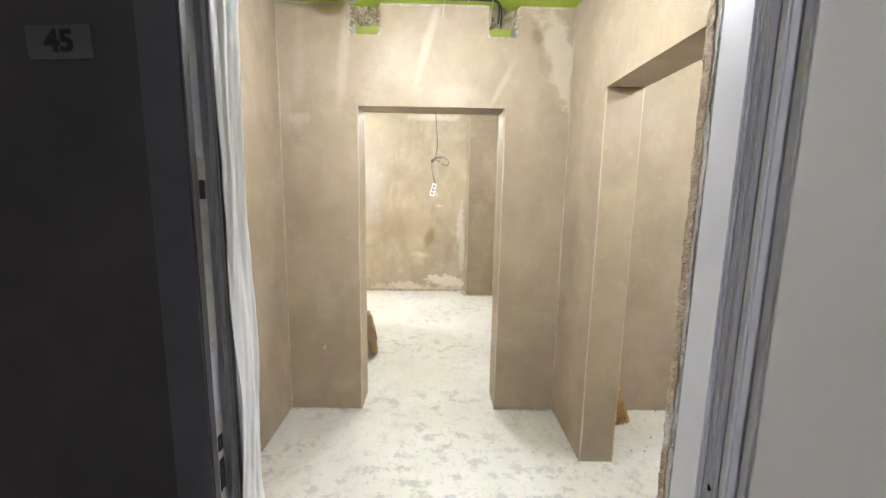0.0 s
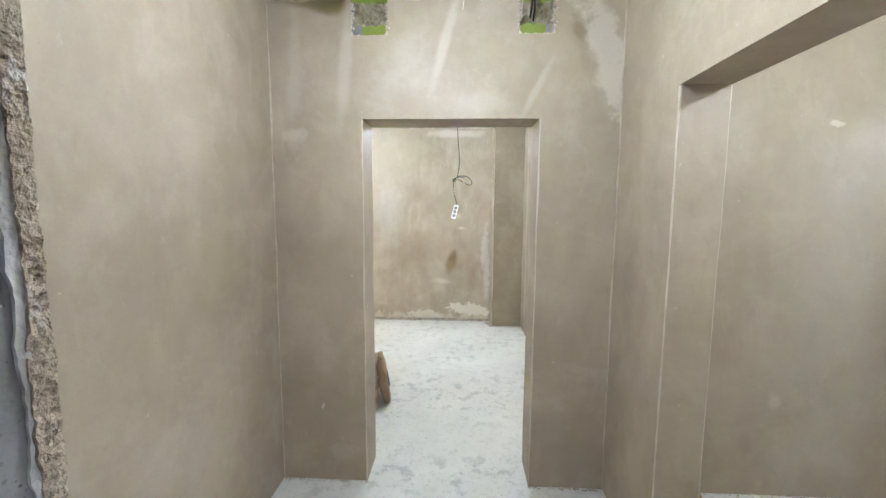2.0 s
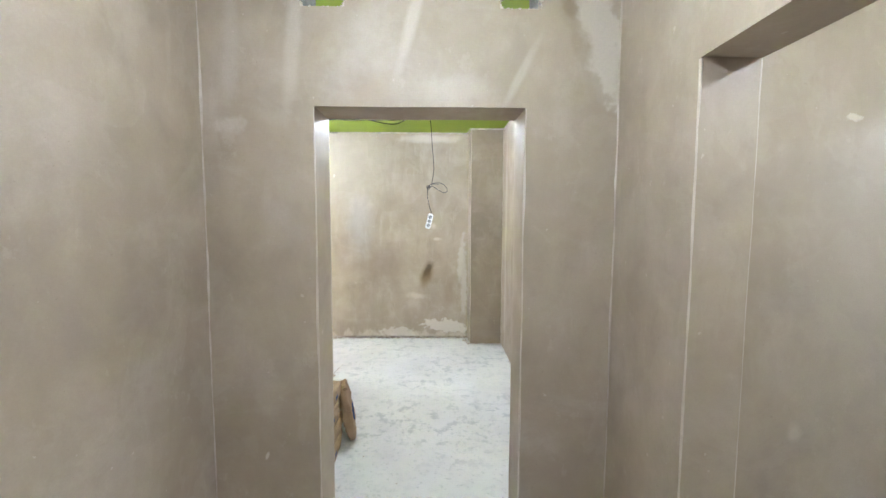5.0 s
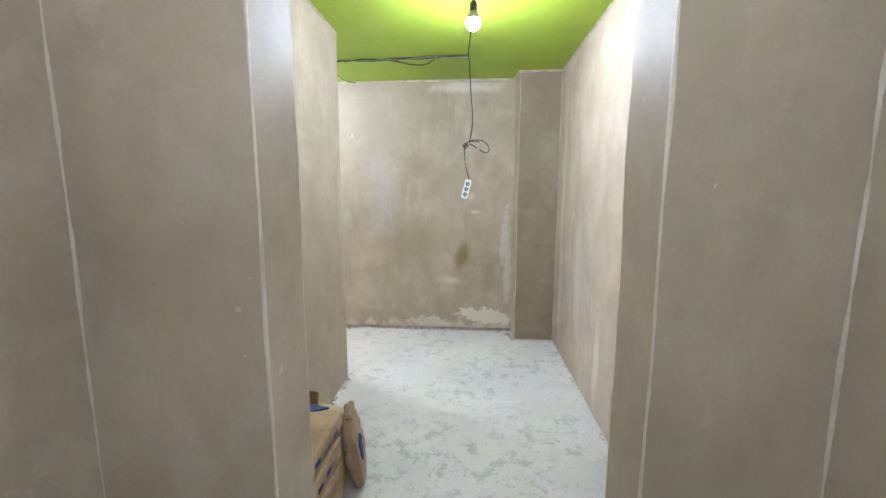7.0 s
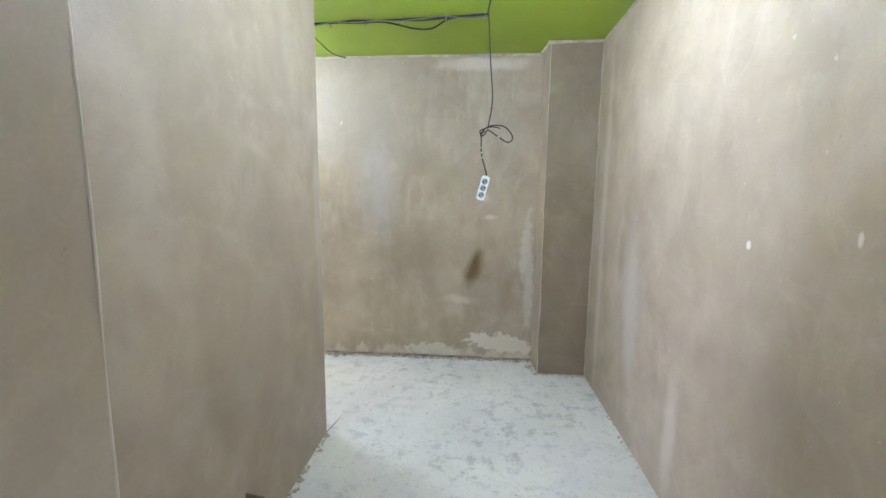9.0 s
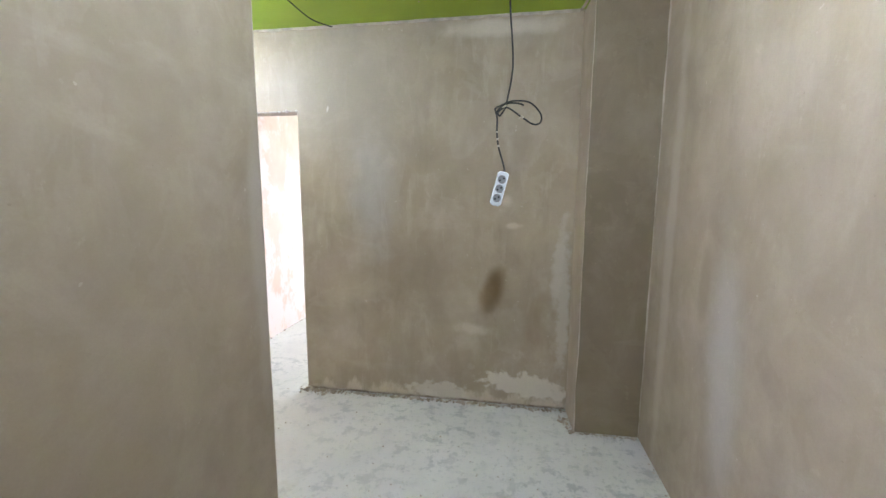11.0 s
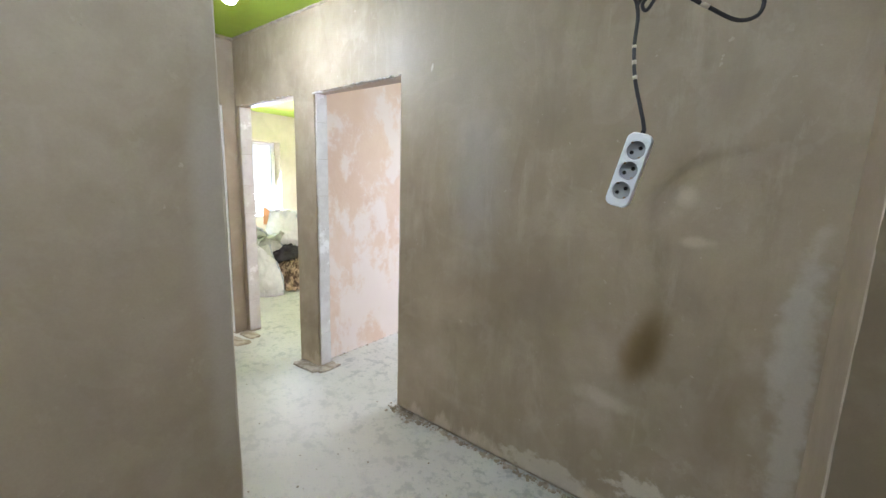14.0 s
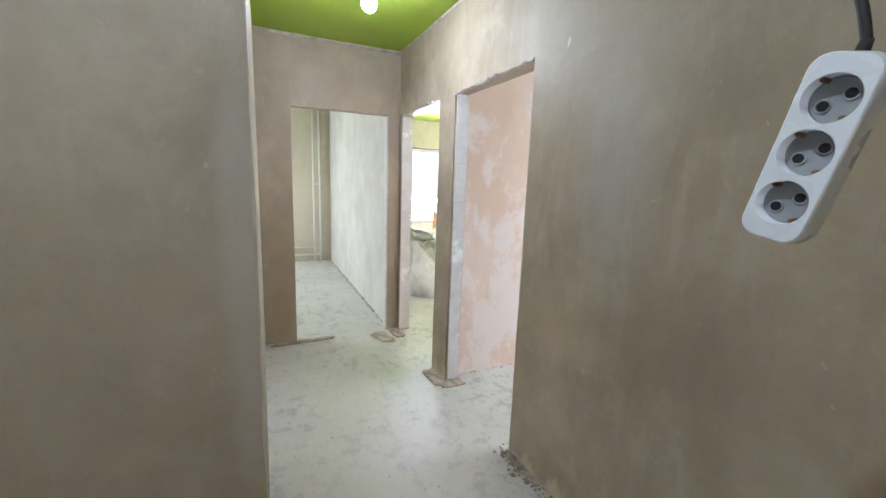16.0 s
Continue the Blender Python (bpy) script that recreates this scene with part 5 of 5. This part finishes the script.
# Metal bead sticking out at the wall corner.
bm = tube(bmesh.new(), [(LEFT + 0.004, TURN_Y - 0.01, 0.012), (LEFT + 0.05, TURN_Y + 0.06, 0.05), (LEFT + 0.075, TURN_Y + 0.10, 0.075)], lambda s: 0.004 * (1 - 0.7 * s), 5)
tagged(link_mesh("bent_bead_end", bm, m_grout), "bent end of a corner bead at the wall foot", "metal bead")


# ---- paper bags ----
def pillow(bm, sx, sy, sz, seed, puff=0.35, crease=0.012, nx=22, ny=16, nz=7, base=0.0):
    """A filled bag: a rounded block with soft sides, folded ends and creases. It stands on z = base."""
    made = []
    bmesh.ops.create_cube(bm, size=2.0)
    verts = list(bm.verts)[-8:]
    edges = {e for v in verts for e in v.link_edges}
    bmesh.ops.subdivide_edges(bm, edges=list(edges), cuts=11, use_grid_fill=True)
    for v in bm.verts:
        x, y, z = v.co
        r = (1 - puff * 0.45 * abs(y) ** 4) * (1 - puff * 0.35 * abs(x) ** 4)
        zz = z * r
        xx = x * (1 - 0.10 * abs(z) ** 2 * puff - 0.05 * abs(y) ** 6)
        yy = y * (1 - 0.10 * abs(z) ** 2 * puff - 0.03 * abs(x) ** 6)
        q = Vector((x * sx, y * sy, z * sz)) * 9 + Vector((seed, seed * 2, 0))
        d = Vector((x, y, z)).normalized() * crease * (noise.noise(q) + 0.6 * noise.noise(q * 2.3) + 0.35 * abs(noise.noise(q * 5)))
        v.co = Vector((xx * sx, yy * sy, zz * sz + sz + base)) + d
        if v.co.z < base:
            v.co.z = base
    for f in bm.faces:
        f.smooth = True
    return bm


def paper_bag(x, y, z, turn, seed, sx=0.19, sy=0.34, sz=0.056, label="", marks=True):
    bag = thing("paper_bag", x, y, z, label or "full brown kraft paper bag of dry mix lying in a stack", "paper bag", "stacked paper bags", rz=turn)
    part("sack", pillow(bmesh.new(), sx, sy, sz, seed), m_kraft, bag, smooth=True)
    for s in (-1, 1):
        bm = bmesh.new()
        box(bm, (-sx * 0.86, s * sy * 0.965 - 0.010, sz * 0.55), (sx * 0.86, s * sy * 0.965 + 0.012, sz * 1.45), 0.006)
        for v in bm.verts:
            v.co += wave(v.co * 6 + Vector((seed, 0, 0)), 0.006)
        part("folded_end", bm, m_kraft, bag, "glued folded end of the bag")
    if marks:
        for k in range(5):
            a = -sy * 0.8 + k * sy * 0.30
            bm = boxed((sx * 0.965, a, sz * 0.75), (sx * 1.03, a + sy * 0.16, sz * 1.2), 0.002)
            for v in bm.verts:
                v.co.x = sx * 1.004 + 0.012 * noise.noise(Vector((v.co.y * 9 + seed, 0, 0)))
            part("printed_bar", bm, m_print, bag, "blue printed bar, unreadable")
    return bag


for k, (dx, dy, turn) in enumerate(((0.0, 0.0, 1.5), (-0.012, 0.012, -2.0), (-0.006, -0.008, 1.0), (-0.016, 0.006, -1.0))):
    b = paper_bag(-0.785 + dx, 3.115 + dy, 0.002 + 0.108 * k, turn, 3.0 + k * 5)
# Blue print on the top bag.
for pts in (((-0.02, 0.205), (0.115, 0.285), (0.04, 0.305), (-0.17, 0.29), (-0.17, 0.235)), ((-0.15, 0.17), (-0.10, 0.175), (-0.10, 0.21), (-0.15, 0.205)),
            ((-0.15, 0.05), (-0.09, 0.065), (-0.09, 0.115), (-0.15, 0.10)), ((-0.08, 0.07), (-0.04, 0.08), (-0.04, 0.125), (-0.08, 0.115)), ((-0.15, -0.03), (-0.10, -0.02), (-0.10, 0.02), (-0.15, 0.01)), ((-0.09, -0.015), (-0.05, -0.005), (-0.05, 0.03), (-0.09, 0.02))):
    bm = bmesh.new()
    low = [bm.verts.new((p[0], p[1], 0.106)) for p in pts]
    high = [bm.verts.new((p[0], p[1], 0.1155)) for p in pts]
    bm.faces.new(high)
    for i in range(len(pts)):
        bm.faces.new((low[i], low[(i + 1) % len(pts)], high[(i + 1) % len(pts)], high[i]))
    part("printed_bar", bm, m_print, b, "blue printed block, unreadable")

bag = thing("paper_bag", -0.548, 3.475, 0.0, "half-empty brown paper bag standing against the stack, its top folded", "paper bag", rz=14, rx=0, ry=-9)
bm = pillow(bmesh.new(), 0.036, 0.13, 0.205, 17.0, 0.9, 0.016)
part("sack", bm, m_kraft, bag, smooth=True)
for k in range(4):
    part("printed_bar", boxed((0.030, -0.075 + 0.03 * k, 0.16), (0.041, -0.060 + 0.03 * k, 0.30 - 0.02 * k), 0.001), m_print, bag, "dark printed bar, unreadable")
bm = boxed((-0.012, -0.09, 0.372), (0.026, 0.10, 0.402), 0.010)
for v in bm.verts:
    v.co += wave(v.co * 7, 0.012)
part("folded_top", bm, m_kraft, bag, "crumpled folded top")
bag = thing("paper_bag", -0.850, 3.64, 0.0, "opened paper bag with a torn pale flap behind the stack", "paper bag", rz=-6, rx=8)
part("sack", pillow(bmesh.new(), 0.075, 0.05, 0.185, 23.0, 0.8, 0.014), m_kraft, bag, smooth=True)
bm = boxed((-0.036, -0.005, 0.0), (0.036, 0.005, 0.085), 0.003)
bmesh.ops.transform(bm, matrix=pose(0.01, -0.02, 0.355, -12, 8, 0), verts=bm.verts)
for v in bm.verts:
    v.co += wave(v.co * 8, 0.014)
part("flap", bm, m_kraft, bag, "torn paper flap standing up")

# ---- side room: broom behind the jamb ----
broom = thing("broom", 1.245, 2.36, 0.0, "worn straw broom head standing behind the door jamb", "broom", rz=20)
rng = random.Random(3)
for k in range(44):
    a = (k / 43 - 0.5) * 2
    tip = Vector((0.09 * a + rng.uniform(-0.008, 0.008), rng.uniform(-0.024, 0.024), rng.uniform(0.0, 0.012)))
    root = Vector((-0.03 + 0.02 * a, rng.uniform(-0.01, 0.01), 0.235))
    mid = tip.lerp(root, 0.5) + Vector((0.008 * a, 0, 0))
    part("straw_bunch", tube(bmesh.new(), spline([root, mid, tip], 4), lambda s: 0.0035 + 0.003 * s, 5), m_straw, broom)
part("binding", tube(bmesh.new(), [(-0.03, 0, 0.225), (-0.031, 0, 0.262)], 0.026, 12), m_straw, broom, "tied straw binding")
part("stick", tube(bmesh.new(), [(-0.03, 0, 0.24), (-0.085, 0.14, 1.30)], 0.012, 10), m_kraft, broom, "wooden broom stick")

# ---- living room seen through the passage: risers ----
riser = thing("heating_risers", -7.12, 5.52, 0.0, "pair of white painted heating pipes in the room corner", "pipes")
for dy in (-0.055, 0.05):
    part("pipe", tube(bmesh.new(), [(0, dy, 0.0), (0, dy, TOP + 0.01)], 0.0165, 12), m_paint_pipe, riser, smooth=True)
for z in (0.27, 0.135):
    part("branch_pipe", tube(bmesh.new(), [(0, -0.055 if z > 0.2 else 0.05, z), (0, -1.2, z)], 0.0135, 12), m_paint_pipe, riser, smooth=True)
part("clamp", boxed((-0.014, -0.085, 1.375), (0.02, 0.08, 1.395), 0.003), m_paint_pipe, riser, "white pipe clamp")
riser2 = thing("heating_riser", -7.12, 9.02, 0.0, "white painted heating pipe in the bedroom corner", "pipes")
part("pipe", tube(bmesh.new(), [(0, 0, 0.0), (0, 0, TOP + 0.01)], 0.018, 12), m_paint_pipe, riser2, smooth=True)
part("clamp", boxed((-0.014, -0.03, 1.42), (0.022, 0.03, 1.44), 0.003), m_paint_pipe, riser2, "white pipe clamp")


# ---- windows ----
def window(name, x, y0, y1, z0, z1, label, mullions):
    """A white plastic window in the outer wall, seen from inside."""
    w = tagged(new(name), label, "window", kind="structure")
    w.matrix_basis = pose(x, 0, 0)
    f = bmesh.new()
    t = 0.065
    for lo, hi in (((0, y0, z0), (0.07, y0 + t, z1)), ((0, y1 - t, z0), (0.07, y1, z1)), ((0, y0 + t, z0), (0.07, y1 - t, z0 + t)), ((0, y0 + t, z1 - t), (0.07, y1 - t, z1))):
        box(f, lo, hi, 0.006)
    part("window_frame", f, m_upvc, w, "white plastic window frame")
    edges = [y0 + t, *mullions, y1 - t]
    if z0 < 0.9:
        part("transom", boxed((0.0, y0 + t, 0.955), (0.07, y1 - t, 1.035), 0.006), m_upvc, w)
    for m in mullions:
        part("mullion", boxed((0.0, m - 0.045, z0 + t), (0.07, m + 0.045, z1 - t), 0.006), m_upvc, w)
    for a, b in zip(edges, edges[1:]):
        pane = part("pane", boxed((0.03, a + 0.01, z0 + t - 0.01), (0.036, b - 0.01, z1 - t + 0.01)), m_glass, w)
        pane.visible_shadow = False
    sill = boxed((0.07, y0, z0 - 0.03), (0.30, y1, z0 - 0.002), 0.006)
    part("window_sill", sill, m_upvc, w, "white window sill")


window("window_1", -7.46, 6.76, 8.37, 0.735, 2.125, "white plastic window, blown out by daylight", (7.35,))


def window_across(name, y, x0, x1, z0, z1, label):
    """A white plastic window with two sashes in a wall that runs along x."""
    w = tagged(new(name), label, "window", kind="structure")
    f = bmesh.new()
    t, m = 0.07, (x0 + x1) / 2
    for lo, hi in (((x0, y, z0), (x0 + t, y + t, z1)), ((x1 - t, y, z0), (x1, y + t, z1)), ((x0 + t, y, z0), (x1 - t, y + t, z0 + t)), ((x0 + t, y, z1 - t), (x1 - t, y + t, z1)), ((m - 0.045, y, z0 + t), (m + 0.045, y + t, z1 - t))):
        box(f, lo, hi, 0.005)
    part("window_frame", f, m_upvc, w, "white plastic window frame")
    for a, b in ((x0 + t - 0.01, m - 0.035), (m + 0.035, x1 - t + 0.01)):
        part("pane", boxed((a, y + 0.03, z0 + t - 0.01), (b, y + 0.036, z1 - t + 0.01)), m_glass, w).visible_shadow = False


# window_2 is out of view, added as the opening for that light.
window_across("window_2", 2.13, -6.49, -4.91, 0.96, 2.12, "unseen living room window, placed to light the pipe corner")
window_across("window_3", 9.40, -1.44, 0.24, 0.86, 2.14, "white plastic window of the side bedroom")


# ---- bedroom: heap of sacks ----
def sack(name, x, y, z, sx, sy, sz, seed, material, label, turn=0.0, rx=0.0, ry=0.0, neck=True):
    """A filled woven sack, sagging, with a gathered neck."""
    s = thing(name, x, y, z, label, "sack", "heap of sacks", rz=turn, rx=rx, ry=ry)
    bm = bmesh.new()
    bmesh.ops.create_icosphere(bm, subdivisions=5, radius=1.0)
    for v in bm.verts:
        a, b, c = v.co
        k = 1.0 + 0.25 * (1 - abs(c)) - (0.42 * max(0.0, c) ** 2 if neck else 0.1 * c)
        boxy = lambda t: math.copysign(abs(t) ** 0.72, t)
        q = Vector((a * sx, b * sy, c * sz)) * 6 + Vector((seed, 0, seed))
        d = 0.045 * noise.noise(q) + 0.034 * noise.noise(q * 2.2) - 0.055 * abs(noise.noise(q * 3.7)) - 0.030 * abs(noise.noise(q * 8))
        v.co = Vector((boxy(a) * sx * k * 0.9, boxy(b) * sy * k * 0.9, boxy(c) * sz)) + Vector((a, b, c)) * d
        v.co.z = max(v.co.z + sz * 0.96, 0.0)
    part("cloth", bm, material, s, smooth=True)
    if neck:
        bm = bmesh.new()
        rows = []
        for j in range(6):
            rows.append([])
            for i in range(26):
                a = 2 * math.pi * i / 26
                r = (0.10 - 0.045 * math.sin(math.pi * j / 3.2)) * (1 + 0.28 * math.sin(a * 7 + seed) * j / 5 + 0.12 * math.sin(a * 3 + seed))
                rows[-1].append(bm.verts.new((r * math.cos(a) * (1 + 0.5 * j / 5), r * math.sin(a), sz * 1.82 + 0.024 * j + 0.016 * math.sin(a * 5 + seed))))
        for p, q in zip(rows, rows[1:]):
            for i in range(26):
                bm.faces.new((p[i], p[(i + 1) % 26], q[(i + 1) % 26], q[i])).smooth = True
        o = part("neck", bm, material, s, "gathered sack mouth")
        m = o.modifiers.new("thickness", "SOLIDIFY")
        m.thickness = 0.003
    return s


def flat_sack(x, y, z, turn, lean, sx, sy, sz, seed, material, label, slope=0.25, mouth=True):
    """A half-full woven sack seen broad side on: flat base, bulging face, slumped top and a stitched side seam."""
    s = thing("woven_sack", x, y, z, label, "sack", "heap of sacks", rz=turn, rx=lean)
    bm = bmesh.new()
    bmesh.ops.create_cube(bm, size=2.0)
    bmesh.ops.subdivide_edges(bm, edges=bm.edges[:], cuts=23, use_grid_fill=True)
    for v in bm.verts:
        a, t, c = v.co
        up = (c + 1) / 2
        wide = 1.0 - 0.30 * up ** 1.6 + 0.05 * math.sin(up * 6)
        thick = (1 - 0.80 * up ** 3) * (1 - 0.55 * abs(a) ** 3) * (0.72 + 0.5 * math.sin(min(1.0, up * 1.3) * math.pi))
        height = 2 * sz * up * (1 - slope * (a + 0.35) * up ** 1.5)
        q = Vector((a * sx, t * sy, c * sz)) * 7 + Vector((seed, 0, seed * 2))
        crease = 0.020 * noise.noise(q) - 0.034 * abs(noise.noise(q * 2.1)) - 0.022 * abs(noise.noise(q * 4.3)) + 0.03 * up ** 3 * noise.noise(q * 1.7 + Vector((9, 0, 0)))
        v.co = Vector((a * sx * wide + 0.04 * up * up * noise.noise(q), t * sy * max(0.12, thick) + (1 if t > 0 else -1) * abs(t) * crease, max(0.0, height + 0.05 * up ** 4 * noise.noise(Vector((a * 5, seed, 0))))))
    part("cloth", bm, material, s, smooth=True)
    pts = []
    for i in range(13):
        up = i / 12 * 0.92
        wide = 1.0 - 0.30 * up ** 1.6 + 0.05 * math.sin(up * 6)
        pts.append((sx * wide + 0.002, -0.010, max(0.006, 2 * sz * up * (1 - slope * 1.35 * up ** 1.5))))
    part("seam", tube(bmesh.new(), spline(pts, 4), 0.007, 6), m_seam, s, "blue-grey stitched side seam")
    return s


flat_sack(-4.53, 6.57, 0.0, 54, 8, 0.21, 0.14, 0.32, 4.0, m_sack, "half-full white woven sack standing on the floor, its side seam blue", 0.22)
flat_sack(-4.86, 6.63, 0.0, 54, 10, 0.27, 0.18, 0.36, 11.0, m_sack_green, "greyish slumped woven sack behind the white one", 0.05)
sack("woven_sack", -5.35, 6.70, 0.0, 0.36, 0.30, 0.40, 9.0, m_sack_green, "greyish woven sack at the back of a heap", 10, 0, 0, False)
sack("woven_sack", -5.45, 7.20, 0.0, 0.42, 0.46, 0.27, 31.0, m_sack_green, "flattened sack under a heap", 0, 0, 0, False)
for px, py, pz, turn, seed in ((-5.05, 6.72, 0.60, 20, 3.0), (-4.98, 6.86, 0.56, 70, 5.5), (-5.10, 6.60, 0.66, -15, 8.0), (-4.84, 6.74, 0.52, 35, 12.0), (-4.96, 6.62, 0.70, 5, 15.0)):
    flat_sack(px, py, pz, 50 + turn, 55, 0.20, 0.07, 0.16, seed, m_sack_green, "limp crumpled greenish sack thrown on a heap", 0.3)
flat_sack(-5.06, 7.14, 0.50, 66, 14, 0.24, 0.19, 0.27, 19.0, m_sack, "plump white woven sack lying on top of a heap", 0.0)
flat_sack(-5.35, 7.45, 0.30, 60, 18, 0.26, 0.18, 0.33, 27.0, m_sack, "white woven sack leaning on a heap", 0.1)
sack("black_sack", -4.90, 6.99, 0.30, 0.17, 0.27, 0.14, 25.0, m_sack_dark, "crumpled black plastic sack in a heap", 0, 0, 4, False)


def rag(x, y, z, sx, sy, seed, turn, height, label):
    """A crumpled cloth."""
    bm = bmesh.new()
    bmesh.ops.create_grid(bm, x_segments=70, y_segments=70, size=1.0)
    for v in bm.verts:
        a, b = v.co.x, v.co.y
        q = Vector((a * 3.1 + seed, b * 3.1, seed))
        fold = abs(noise.noise(q)) * 0.10 + abs(noise.noise(q * 2.4)) * 0.12 + abs(noise.noise(q * 5)) * 0.08
        dome = max(0.0, 1 - (a * a + b * b) ** 1.1)
        v.co = Vector((a * sx * (1 + 0.12 * noise.noise(q * 1.3)), b * sy * (1 + 0.12 * noise.noise(q * 1.1 + Vector((5, 0, 0)))), 0.006 + dome * (height + fold) * 1.0 + fold * 0.25))
    ob = link_mesh("crumpled_cloth", bm, m_rag, smooth=True)
    ob.matrix_basis = pose(x, y, z, 0, 0, turn)
    tagged(ob, label, "cloth")


rag(-4.86, 7.20, 0.0, 0.36, 0.46, 2.0, 12, 0.33, "heap of crumpled brown rags on the floor")
rag(-4.66, 7.00, 0.0, 0.24, 0.26, 7.0, 50, 0.17, "crumpled brown rag beside the sacks")
bm = bmesh.new()
outline = ((0.0, 0.0), (0.21, -0.02), (0.215, 0.10), (0.012, 0.25))
front = [bm.verts.new((0.0, a, c)) for a, c in outline]
rear = [bm.verts.new((-0.006, a, c)) for a, c in outline]
bm.faces.new(front), bm.faces.new(rear[::-1])
for k in range(4):
    bm.faces.new((front[k], rear[k], rear[(k + 1) % 4], front[(k + 1) % 4]))
card = link_mesh("cardboard_sheet", bm, m_orange)
card.matrix_basis = pose(-5.16, 6.91, 0.82, 0, -8, -24)
tagged(card, "torn orange-brown cardboard sheet stuck in the heap", "cardboard")
